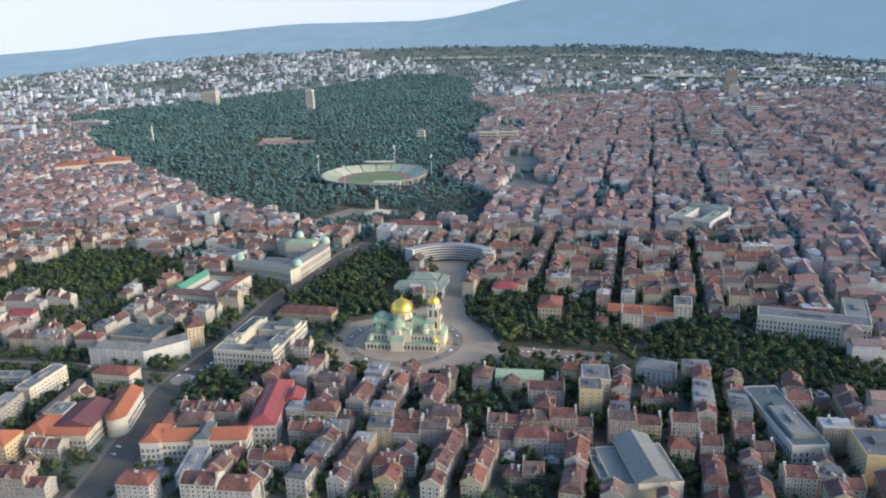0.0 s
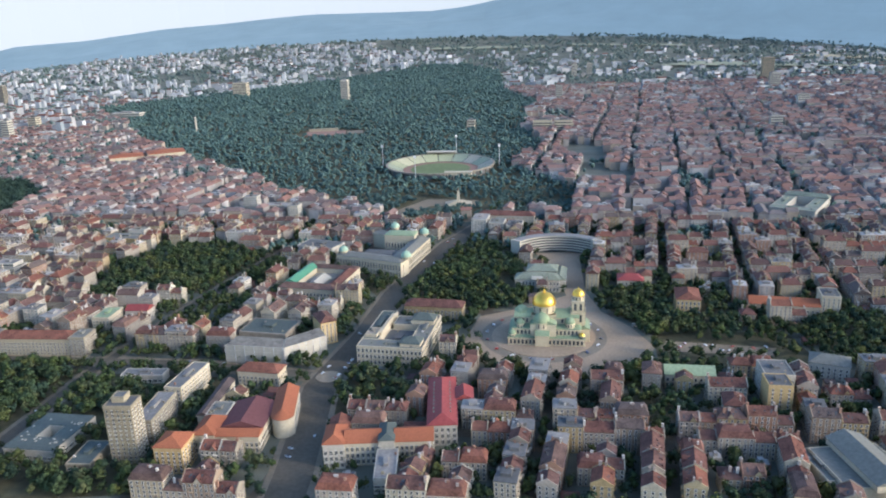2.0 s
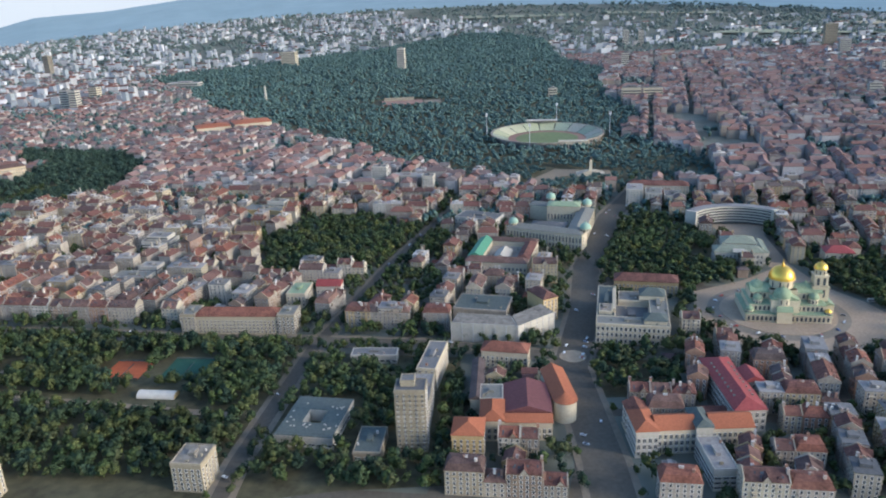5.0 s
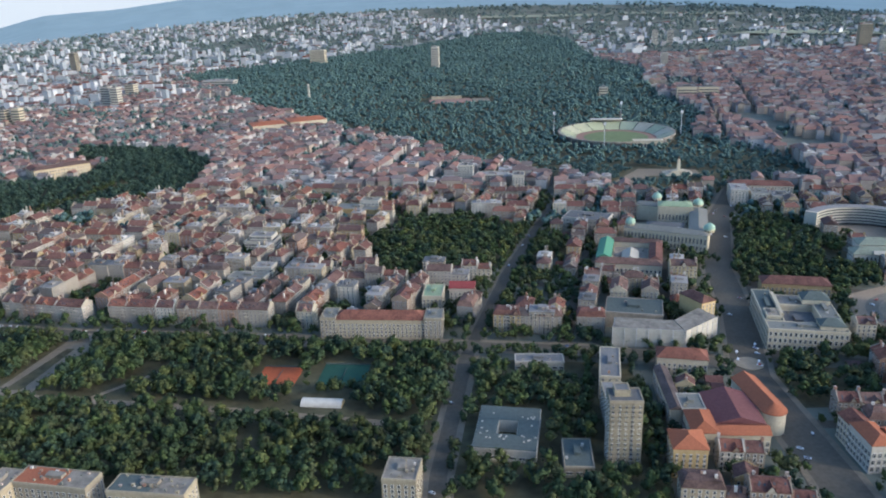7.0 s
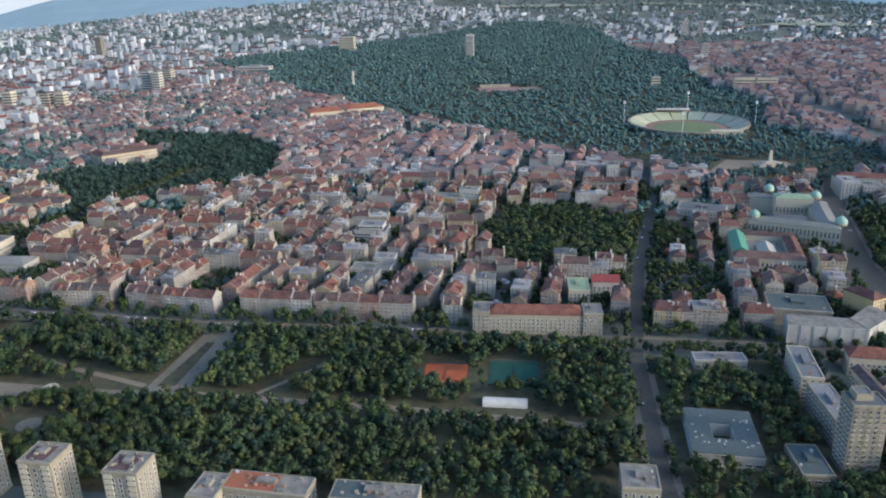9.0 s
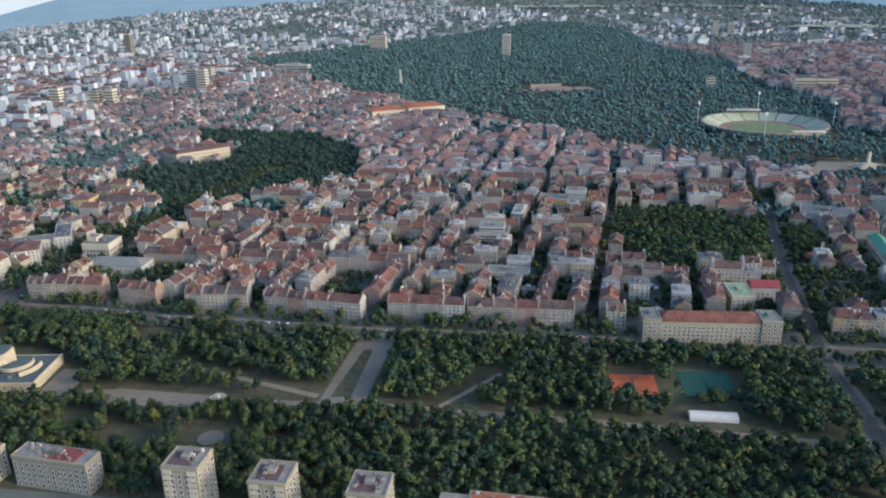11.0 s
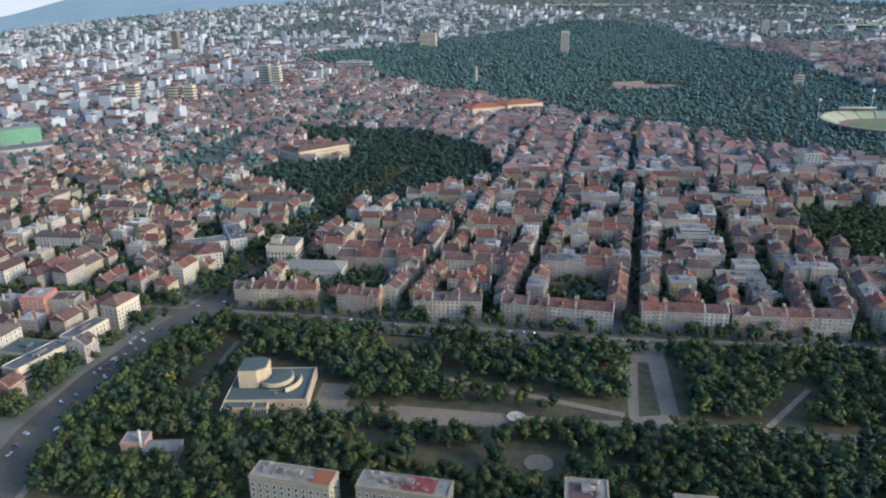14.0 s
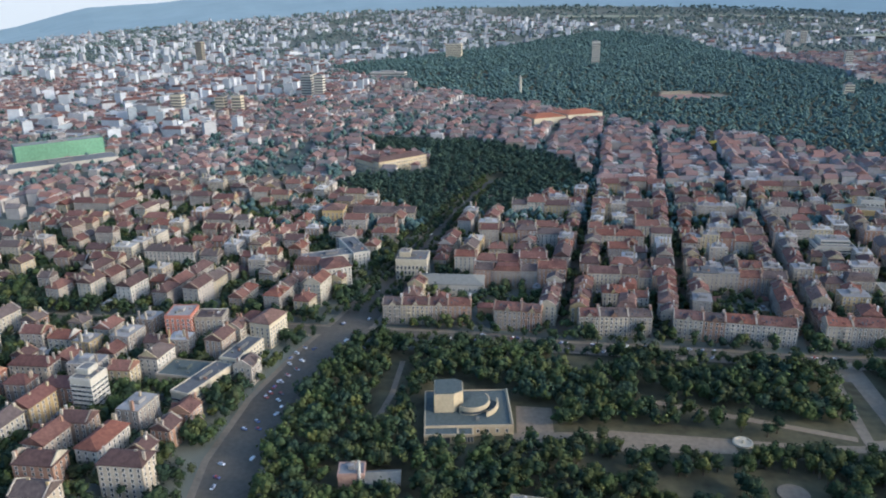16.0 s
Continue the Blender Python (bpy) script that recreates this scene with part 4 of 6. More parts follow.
building("ministry", "large pale ministry with green grey roofs round a court", 175, 624, -34, [(0, -22, 34, 10, 0, 11, "flat", WHITE, SAGE, 2.2, W2, "sew", 2.6), (12, 2, 10, 38, 0, 11, "flat", WHITE, SAGE, 2.2, W2, "e", 2.6), (-12, 2, 10, 38, 0, 11, "flat", WHITE, SAGE, 2.2, W2, "w", 2.6), (0, 24, 34, 8, 0, 12, "hip", WHITE, SAGE, 2.2, W2, "e", 2.6), (0, 2, 14, 38, 0, 5, "flat", WHITE, METAL, 3, W1, "", None)], "ministry")
building("market_hall", "cream hall with long orange tile roof", 86.2, 416.4, -12, [(0, 0, 36, 12.2, 0, 6, "gable", CREAM, ORANGE, 2.4, W1, "s", None), (23.3, 2.4, 9.5, 14.7, 0, 12, "flat", CREAM, FLAT, 2, W1, "se", None)], "hall")

# park side: flats before the trees
def roof_clutter(t, w, d, h, n, rnd):
    """Vents, hatches and stacks on a flat roof."""
    for k in range(n):
        u, v, q = rnd.uniform(-0.42, 0.42) * w, rnd.uniform(-0.38, 0.38) * d, rnd.uniform(0.2, 0.5)
        part("vent", Mesh().box(u - q, v - q * 0.8, h, u + q, v + q * 0.8, h + rnd.uniform(0.5, 1.1)), rnd.choice((CHIM, CONC, METAL)), t)


rnd = random.Random(17)
for x, y in ((-498.3, 249.5), (-471.5, 243.5), (-443.5, 239.2)):
    t = building("tower_flats", "worn cream concrete tower of flats by the park", x, y, -6, [(0, 0, 11, 10.5, 0, 20, "flat", CONC, STAINED, 2.2, W1, "sew", None)], "apartment tower")
    part("roof_patch", Mesh().box(-4.2, -3.6, 20.14, 2.6, 3.4, 20.3), mat("dark_brown_felt", [(0.10, 0.06, 0.055)], amount=0.4), t)
    roof_clutter(t, 11, 10.5, 20.1, 8, rnd)
    for k in range(10):
        part("loggia", Mesh().box(-4.9, -5.6, 1.0 + 1.9 * k, -2.4, -5.2, 2.3 + 1.9 * k), CREAM, t)
        part("loggia", Mesh().box(2.4, -5.6, 1.0 + 1.9 * k, 4.9, -5.2, 2.3 + 1.9 * k), CREAM, t)
for x, y, ang, w, d, patch in ((-421, 241, -8, 9, 12, None), (-403.5, 242.5, -8, 27, 9, (-13, 3)), (-370.5, 239, -5, 26, 9, (-12.5, 1)), (-579, 267, -11, 24.5, 7.5, (6, 12)), (-546.7, 263.5, -10, 26.5, 7.5, (0, 9)), (-292, 248, -5, 11, 12, None)):
    t = building("flats", "worn five-storey flats with stained patched flat roof", x, y, ang, [(0, 0, w, d, 0, 11, "flat", CONC, STAINED, 2.2, W1, "sew", None)], "apartment building")
    roof_clutter(t, w, d, 11.1, int(w / 1.6), rnd)
    if patch:
        part("roof_patch", Mesh().box(patch[0], -d / 2 + 0.4, 11.13, patch[1], d / 2 - 0.4, 11.3), {-13: ORANGE, 0: REDROOF, 6: ORANGE}.get(patch[0], SLATE), t)
t = building("boiler_house", "small pinkish boiler house with pale tin sheds", -637, 292, 4, [(0, 0, 7.9, 6.3, 0, 5.5, "flat", PINK, FLAT, 2.4, W1, "", None), (8.9, -1.3, 10.9, 6.3, 0, 3, "gable", WALL, METAL, 2.4, W1, "s", None)], "boiler house")
part("stack", Mesh().turn([(0.6, 0), (0.45, 10), (0.45, 10.2)], 10, (2.5, -3)), CHIM, t)

# theatre in the park
t = building("park_theatre", "cream modern theatre with tall stage tower", -603, 331, 3, [(0, 0, 29, 24, 0, 3.6, "flat", PALEOCHRE, SLATE, 3, W1, "sew", 3.0), (-9, -14, 11, 5, 0, 3.2, "flat", PALEOCHRE, SLATE, 3, W1, "", None), (-1, -14.2, 5, 4.6, 0, 3.0, "flat", PALEOCHRE, SLATE, 1.0, (0.5, 2.2), "s", 2.6)], "theatre")
TOWER = [(-11.2, -3), (-4.5, -3), (-1.2, -0.5), (-1.2, 6.5), (-4, 8.2), (-11.2, 7.5)]
part("stage_tower", Mesh().prism(TOWER, 3.6, 10.6), PALEOCHRE, t)
part("stage_roof", Mesh().prism([(0.93 * x - 0.4, 0.93 * y + 0.2) for x, y in TOWER], 10.6, 10.9), SLATE, t)
part("foyer", Mesh().turn([(6.6, 3.6), (6.6, 6.4), (6.2, 6.4), (6.2, 6.1), (0, 6.1)], 20, (1.5, 1.5), a0=radians(-130), a1=radians(35)), PALEOCHRE, t)
part("foyer_roof", Mesh().turn([(6.0, 6.1), (6.0, 6.4), (0, 6.8)], 20, (1.5, 1.5), a0=radians(-130), a1=radians(35)), SLATE, t)
part("foyer_glazing", Mesh().turn([(6.66, 4.0), (6.66, 4.9)], 20, (1.5, 1.5), a0=radians(-125), a1=radians(30)), GLASS, t)
for k, (r, a0, a1, top) in enumerate(((9.6, -58, 12, 5.6),)):
    part("curved_wall", Mesh().turn([(r, 3.6), (r, top), (r - 0.5, top), (r - 0.5, 3.6)], 14, (1.5, 1.5), a0=radians(a0), a1=radians(a1)), PALEOCHRE, t)
part("terrace_wall", Mesh().box(14.6, -12, 0, 15.1, 12, 4.4), PALEOCHRE, t)
claim(-603, 331, 32, 30)
part("stage_door", Mesh().box(-0.8, -0.1, 0, 0.8, 0.1, 2.4), GLASS, t).matrix_basis = pose(-7, -16.6, 0)

# courts
for name, x, y, w, d, ang, m, label in (("tennis_court", -354.5, 330, 17.5, 17, -3, CLAYC, "orange clay tennis court among trees"), ("ball_court", -326.5, 330.5, 20, 20, -3, GREENC, "dark green hard court beside a clay court")):
    t = thing(name, label, "sports court", pose(x, y, 0.1, 0, 0, ang))
    part("surface", Mesh().box(-w / 2, -d / 2, 0, w / 2, d / 2, 0.12), m, t)
    for q in (-1, 1):
        part("fence", Mesh().box(-w / 2, q * d / 2 - 0.05, 0.1, w / 2, q * d / 2 + 0.05, 0.8), SLATE, t)
    part("net", Mesh().box(-0.04, -d * 0.35, 0.1, 0.04, d * 0.35, 0.5), SLATE, t)
    claim(x, y, w - 1, d - 1, radians(ang))
t = thing("tent_hall", "white inflated tent hall with yellow end", "tent", pose(-330.7, 307, 0, 0, 0, -4) @ Matrix.Diagonal((1.05, 0.85, 0.72, 1.0)))
part("skin", Mesh().add([(x, 3.4 * math.cos(a * math.pi / 10), 3.2 * math.sin(a * math.pi / 10)) for x in (-8, -4, 0, 4, 8) for a in range(11)], [(i * 11 + j, i * 11 + j + 1, i * 11 + j + 12, i * 11 + j + 11) for i in range(4) for j in range(10)]), mat("tent_cloth", [(0.46, 0.43, 0.37)], amount=0.2), t, smooth=True)
for x in (-8, 8):
    part("end_panel", Mesh().add([(x, 3.4 * math.cos(a * math.pi / 10), 3.2 * math.sin(a * math.pi / 10)) for a in range(11)] + [(x * 1.04, 0, 1.2)], [(j, j + 1, 11) for j in range(10)] + [(10, 0, 11)]), OCHRE, t)
claim(-330.7, 307, 18, 7)

# along the avenue
building("long_white_office", "long cream office with ribbon windows by the avenue", -700.5, 346, -21, [(0, 0, 8, 25, 0, 6.8, "flat", CREAM, FLAT, 2.0, W3, "sew", 2.2)], "office building")
building("rear_office", "low flat-roofed rear wing of an office", -711, 356, -10, [(0, 0, 17, 13, 0, 5.2, "flat", WALL, SLATE, 2.4, W3, "sew", 2.2)], "office building")
building("cream_office", "cream wing beside a long office", -692.2, 368, -16, [(0, 0, 7.5, 20, 0, 8.2, "flat", CREAM, FLAT, 2.0, W1, "sew", None)], "office building")
building("red_corner_block", "tall pale corner block with red roof", -687.5, 391.5, -17, [(0, 0, 9.5, 14, 0, 11, "hip", CREAM, ROOF, 2.0, W1, "sew", None), (-9, 4, 10, 9, 0, 8.5, "hip", WALL, ROOF, 2.0, W1, "sew", None)], "apartment building")
building("brick_red_block", "pinkish red apartment block with white balconies", -724, 391, 2, [(0, 0, 10.8, 12.1, 0, 14, "flat", mat("pink_red_render", [(0.30, 0.12, 0.085)]), FLAT, 2.0, W1, "sew", None), (11.9, 1.2, 11.9, 9.6, 0, 12, "flat", WALL, ROOF, 2.0, W1, "se", None)], "apartment building")
building("white_flats", "narrow white stepped apartment house", -736, 333, -10, [(0, 0, 8.2, 9.1, 0, 15, "flat", WHITE, FLAT, 1.9, W3, "sew", None), (-1.2, 1.3, 4.7, 5.2, 15, 2, "flat", WHITE, FLAT, 3, W1, "", None)], "apartment building")
building("broadcast_house", "stately pale block with short roof tower", -632.2, 471.2, -3.3, [(0, 0, 16, 15, 0, 11, "flat", CREAM, FLAT, 2, W2, "sew", 2.6), (-3.8, 0, 5.6, 6.9, 11, 2.5, "flat", CREAM, FLAT, 2, W1, "", None)])
building("studio_hall", "long low hall with pale vaulted roof", -612.3, 447.9, -4.3, [(0, 0, 33.2, 13.9, 0, 6.5, "hip", WHITE, METAL, 2.4, W1, "sew", 2.4)], "hall")
building("white_institute", "long white institute stepping along the avenue", -676.1, 480.1, 25, [(0, 0, 29.9, 11.2, 0, 9, "flat", WHITE, FLAT, 2, W1, "sew", None), (14, 6.7, 9, 29.2, 0, 10, "flat", WHITE, FLAT, 2, W1, "se", None), (-4, -18, 14, 15.7, 0, 10, "hip", WHITE, ROOF, 2, W1, "se", None)], "institute")
building("long_school", "long cream school beside a wood", -657.6, 566.1, -1.4, [(0, 0, 39.3, 11.4, 0, 8.5, "gable", CREAM, ROOF, 2.2, W1, "sew", None), (-31.8, -2.3, 13.1, 13.6, 0, 11, "hip", OCHRE, ROOF, 2.2, W1, "sew", None)], "school")
building("yellow_palace", "long yellowish palace with red roofs at the edge of a wood", -663, 722, 42, [(0, 0, 49, 11, 0, 10.5, "hip", PALEOCHRE, ROOF, 2.4, W2, "sew", 3), (-20, 15, 10, 26, 0, 9, "hip", PALEOCHRE, ROOF, 2.4, W2, "sw", 3), (12, 11, 20, 11, 0, 9, "hip", PALEOCHRE, ROOF, 2.4, W2, "e", 3)], "palace")
t = building("netted_block", "long block under bright green scaffold netting", -969, 755, 39, [(0, 0, 71.9, 16.9, 0, 20, "flat", NET, FLAT, 3, W3, "", None), (-5, -31.2, 86.8, 26, 0, 8, "flat", WHITE, FLAT, 2.6, W3, "s", 2.6)], "building")
for k in range(8):
    part("net_band", Mesh().box(-29.2, -6.8, 1 + 2.4 * k, 29.2, -6.5, 2.9 + 2.4 * k), NETPALE if k % 2 else NET, t)
building("great_red_roofs", "two large cream blocks under orange red roofs", -504.5, 948.2, 26.5, [(-23.8, 0, 40, 30.5, 0, 11, "hip", CREAM, ORANGE, 3, W2, "s", 3.4), (23.8, 6.1, 45, 34.5, 0, 11, "hip", CREAM, ORANGE, 3, W2, "s", 3.4)])
building("yellow_gabled_house", "house with bright yellow facade at the forest edge", -383.2, 798, 17, [(0, 0, 8.1, 7.8, 0, 6, "gable", mat("bright_yellow_render", [(0.42, 0.29, 0.06)]), mat("yellow_sheet", [(0.46, 0.31, 0.05)]), 3, W1, "s", None)], "house")
building("white_slab_hotel", "white hotel slab over lower white wings", -281.8, 655.5, -6.5, [(0, 0, 12.3, 9.3, 0, 19, "flat", WHITE, FLAT, 2.2, W3, "se", None), (-13.3, 2.3, 15.2, 14, 0, 7, "flat", WHITE, FLAT, 2.4, W3, "s", None), (20.9, 7, 26.6, 11.7, 0, 10, "flat", WHITE, FLAT, 2.4, W3, "se", None)], "hotel")
building("pale_tower", "slim pale concrete tower", -239.7, 636.5, -6.5, [(0, 0, 8.9, 10.9, 0, 15, "flat", WHITE, FLAT, 2.2, W1, "se", None)], "building")
building("modern_flats", "white modern flats with terraces", -407.5, 497.1, -6, [(0, 0, 19.6, 13.9, 0, 9, "flat", WHITE, FLAT, 2, W3, "sew", None), (0, 1.2, 14.7, 10.5, 9, 2.4, "flat", WHITE, FLAT, 2, W3, "s", 2.2)], "apartment building")
building("white_clinic", "white low clinic with flat roofs", -399.2, 443.5, -5.9, [(0, -4.7, 21.6, 10.6, 0, 6, "flat", WHITE, METAL, 2.2, W3, "se", 2.2), (4.9, 7, 11.8, 9.4, 0, 8, "flat", WHITE, FLAT, 2.2, W3, "se", 2.2)], "clinic")
building("yellow_band_hall", "wide flat hall with yellow fascia", -358.2, 571.8, -10.8, [(0, 0, 33.2, 15.9, 0, 8, "flat", OCHRE, METAL, 2.4, W3, "s", 2.6), (7.8, 6.8, 13.7, 9.1, 8, 4, "flat", WHITE, METAL, 2.4, W3, "s", None)], "hall")
building("park_side_palace", "long cream block with red roof facing the park", -311.6, 373, -2.1, [(-3.8, 0, 43.4, 10.9, 0, 9.4, "hip", CONC, ROOF, 1.9, W1, "sew", None), (-28.3, 0, 7.6, 12.1, 0, 10.4, "flat", CONC, METAL, 1.9, W1, "sew", None), (21.7, 0, 8.5, 12.1, 0, 10.4, "flat", CONC, METAL, 1.9, W1, "se", None)])
building("courtyard_house", "cream house with grey green flat roofs", -292.3, 405.2, -2.7, [(0, 0, 10.1, 16.7, 0, 9, "flat", CREAM, COPPER, 2, W1, "sew", None), (14.1, 9.6, 13.1, 8.4, 0, 8, "gable", WHITE, REDROOF, 2, W1, "se", None)], "house")

# stadium
t = thing("stadium", "oval open stadium with pale seats round a green field", "stadium", pose(-128, 857, 0, 0, 0, -4))


def oval(prof, n, name, m, parent, a0=0.0, a1=2 * math.pi):
    """A ring over an ellipse: profile of (size, height)."""
    q = Mesh().turn([(r, z) for r, z in prof], n, a0=a0, a1=a1)
    q.v = [(x * 60, y * 62, z) for x, y, z in q.v]
    return part(name, q, m, parent)


oval([(0.72, 0.3), (0, 0.3)], 48, "track", TRACK, t)
oval([(0.56, 0.5), (0, 0.5)], 48, "field", PITCH, t)
for k in range(18):
    a0, a1 = 2 * math.pi * k / 18 + 0.01, 2 * math.pi * (k + 1) / 18 - 0.01
    oval([(0.70 + 0.0146 * j, 0.8 + 0.34 * (j // 2 * 2)) for j in range(20)], 6, "stand", SEATS, t, a0, a1)
oval([(0.975, 6.9), (1.0, 6.9), (1.0, 5.6), (1.015, 5.6), (1.015, 7.3), (0.985, 7.3)], 64, "rim", STAINED, t)
oval([(0.97, 0), (0.97, 6.0)], 64, "outer_wall", mat("dark_concrete", [(0.14, 0.14, 0.14)]), t)
for k in range(40):
    a = 2 * math.pi * k / 40
    part("pillar", Mesh().box(-0.4, -0.4, 0, 0.4, 0.4, 5.7, 0, a, (60 * 0.99 * math.cos(a), 62 * 0.99 * math.sin(a))), CONC, t)
part("north_stand_roof", Mesh().box(-24, 55, 9.6, 12, 64, 10.2).box(-23, 61, 0, 11, 62.5, 9.6), WHITE, t)
part("entrance_block", Mesh().box(12, -60, 0, 40, -52, 7.8).box(11.5, -60.5, 7.4, 40.5, -51.5, 8.2), CREAM, t)
for k in range(9):
    part("portal", Mesh().box(-0.9, -0.1, 0, 0.9, 0.1, 4.6), GLASS, t).matrix_basis = pose(14 + 3 * k, -60.05, 0.4)
GLADES.append([(-128 + 62 * math.cos(k * 0.2618), 857 + 64 * math.sin(k * 0.2618)) for k in range(24)])
for x, y in ((-193, 862), (-112, 925), (-62, 850), (-150, 790)):
    m = thing("floodlight_mast", "thin grey stadium floodlight mast", "mast", pose(x, y, 0), "stadium masts")
    part("pole", Mesh().turn([(0.4, 0), (0.2, 26)], 8), STEEL, m)
    part("lamp_panel", Mesh().box(-1.2, -0.3, 25, 1.2, 0.3, 28), STEEL, m)

# monuments and marks in the forest
t = thing("monument", "tall stone monument on a stepped terrace", "monument", pose(-102.3, 687.2, 0))
for k in range(4):
    part("step", Mesh().box(-12 + 2.4 * k, -8 + 1.6 * k, 0.9 * k, 12 - 2.4 * k, 8 - 1.6 * k, 0.9 * (k + 1)), CREAM, t)
part("shaft", Mesh().add([(sx * 1.4, sy * 1.4, 3.6) for sx, sy in ((-1, -1), (1, -1), (1, 1), (-1, 1))] + [(sx * 0.9, sy * 0.9, 13) for sx, sy in ((-1, -1), (1, -1), (1, 1), (-1, 1))], [(0, 1, 5, 4), (1, 2, 6, 5), (2, 3, 7, 6), (3, 0, 4, 7), (4, 5, 6, 7)]), CREAM, t)
part("crowning_block", Mesh().turn([(0.9, 13), (1.1, 14), (0.5, 15.5), (0, 16)], 8), BARK, t)
claim(-102.3, 687.2, 26, 18)
t = thing("obelisk", "slim white memorial obelisk rising from the forest", "monument", pose(-535.6, 1207.1, 0))
part("shaft", Mesh().turn([(2.2, 0), (1.6, 24), (0, 27)], 6), WHITE, t)
t = thing("sports_ground", "red running track and courts in the forest", "sports ground", pose(-313, 1151.6, 2.0, 0, 0, 8))
part("track", Mesh().box(-34, -20, 0, 26, 22, 0.5), TRACK, t)
part("stand", Mesh().box(-30, 23, 0, 14, 28, 4).box(-30, 20, 0, 14, 23, 2), CONC, t)
part("court", Mesh().box(28, -16, 0, 52, 14, 0.6), PAVE, t)
claim(-307.1, 1149.8, 100, 56)
GLADES += [[(-170.3, 646.1), (-130.6, 710), (-85.7, 697.3), (-64.3, 685.8), (-102.5, 673.2)], [(-135.8, 628.8), (-90.6, 637.8), (-72.5, 663.4), (-110.8, 650.4)]]
for x, y, w, d, h, m, label in ((-368, 1620, 15, 12, 46, WHITE, "slim grey hotel tower above the forest"), (-645, 1800, 34, 18, 34, CREAM, "wide yellowish tower block at the forest's far side"), (-857.2, 1305, 16, 14, 22, CREAM, "pale tower at the corner of the forest"), (3.9, 1099, 26, 12, 21, CREAM, "wide pale hotel slab with window bands"), (32.7, 1099.7, 26, 12, 20, CREAM, "wide pale hotel slab with window bands"), (-97.9, 1161.2, 12, 10, 15, CREAM, "small pale block at the forest edge"), (66.6, 1528.4, 13, 12, 30, WHITE, "white concrete tower block of flats"), (152.9, 2037, 14, 12, 40, WHITE, "white concrete tower block of flats"), (191.4, 2040.5, 14, 12, 38, WHITE, "white concrete tower block of flats"), (451.1, 1329.6, 18, 12, 22, WHITE, "white concrete tower block of flats"), (511.1, 1629.3, 20, 14, 34, WHITE, "grey concrete tower block of flats"), (324.4, 1095.9, 16, 12, 18, WHITE, "white concrete tower block of flats"), (568.1, 1837.7, 26, 18, 52, CONC, "wide grey concrete tower block"), (-833.2, 1171.2, 14, 12, 34, WHITE, "white concrete tower block of flats"), (-813, 1157.7, 12, 12, 34, WHITE, "white concrete tower block of flats"), (-970.9, 1048.6, 14, 11, 24, CREAM, "pale rendered tower block of flats"), (-912.6, 1036.8, 12, 10, 22, CREAM, "pale rendered tower block of flats"), (-890.6, 1033, 12, 10, 24, CREAM, "pale rendered tower block of flats"), (-1177.3, 1732.3, 14, 14, 48, CONC, "thin grey concrete tower far off"), (-747.6, 1426, 60, 20, 12, WHITE, "long low white public hall")):
    t = thing("tower_block", label, "tower", pose(x, y, dip(x, y), 0, 0, -8))
    part("wall", Mesh().box(-w / 2, -d / 2, -1, w / 2, d / 2, h), m, t)
    part("roof", Mesh().box(-w / 2 + 0.4, -d / 2 + 0.4, h, w / 2 - 0.4, d / 2 - 0.4, h + 0.3).box(-w / 5, -d / 4, h, w / 5, d / 4, h + 2.4), FLAT, t)
    for k in range(int(h / 3.6)):
        part("window_band", Mesh().box(-w / 2 + 0.5, -d / 2 - 0.08, 1.2 + 3.6 * k, w / 2 - 0.5, -d / 2 + 0.05, 2.7 + 3.6 * k), GLASS, t)
        part("window_band", Mesh().box(w / 2 - 0.05, -d / 2 + 0.5, 1.2 + 3.6 * k, w / 2 + 0.08, d / 2 - 0.5, 2.7 + 3.6 * k), GLASS, t)
    claim(x, y, w + 2, d + 2)

# park paths, street strips, squares
for k, line in enumerate(PATHS0):
    structure("park_path", ribbon(line, (2.2, 4, 3, 2.2)[k], 0.15 + 0.02 * k), SAND, "pale gravel path through the park", "path")
for a in STA:
    low = 2 if -330 < a < 96 else -210
    structure("street", ribbon([grid(a, low + (218 - low) * k / 4) for k in range(5)], 5.6, 0.03), ASPH, "narrow asphalt street between houses", "road")
for b in STB:
    for a0, a1 in ((-582, 643.9),) if b > 0 else ((-560, -338), (60.3, 686.9)):
        if b:
            structure("street", ribbon([grid(a0 + (a1 - a0) * k / 4, b) for k in range(5)], 5.6, 0.035), ASPH, "narrow asphalt street between houses", "road")
structure("traffic_island", Mesh().turn([(6, 0.22), (6, 0.5), (0, 0.5)], 24, (-153.4, 339.7)), mat("pale_sand", [(0.26, 0.205, 0.142)], grain=0.6, amount=0.25), "round sandy traffic island on the boulevard", "traffic island")
structure("cathedral_terrace", Mesh().turn([(27, 0.08), (27, 0.3), (0, 0.3)], 40, (-47.8, 386.7)), COBBLE, "raised paved terrace round the cathedral", "pavement")
structure("ring_road", Mesh().turn([(27.3, 0.12), (33, 0.12)], 48, (-47.8, 386.7)), mat("bleached_asphalt", [(0.165, 0.140, 0.108)], grain=0.6, amount=0.3, stain=0.05), "worn asphalt ring road round the cathedral", "road")
structure("promenade", Mesh().add([(x, y, 0.18) for x, y in ((-475.2, 311.1), (-457.4, 313.2), (-451, 372.8), (-466.8, 375.9))], [(0, 1, 2, 3)]), PAVE, "wide paved promenade leading into the park", "pavement")
structure("promenade_lawn", Mesh().add([(x, y, 0.24) for x, y in ((-470.8, 317.8), (-463, 318.9), (-459.8, 357.4), (-463.7, 358.1))], [(0, 1, 2, 3)]), GRASS, "long dry grass wedge in a promenade", "lawn")
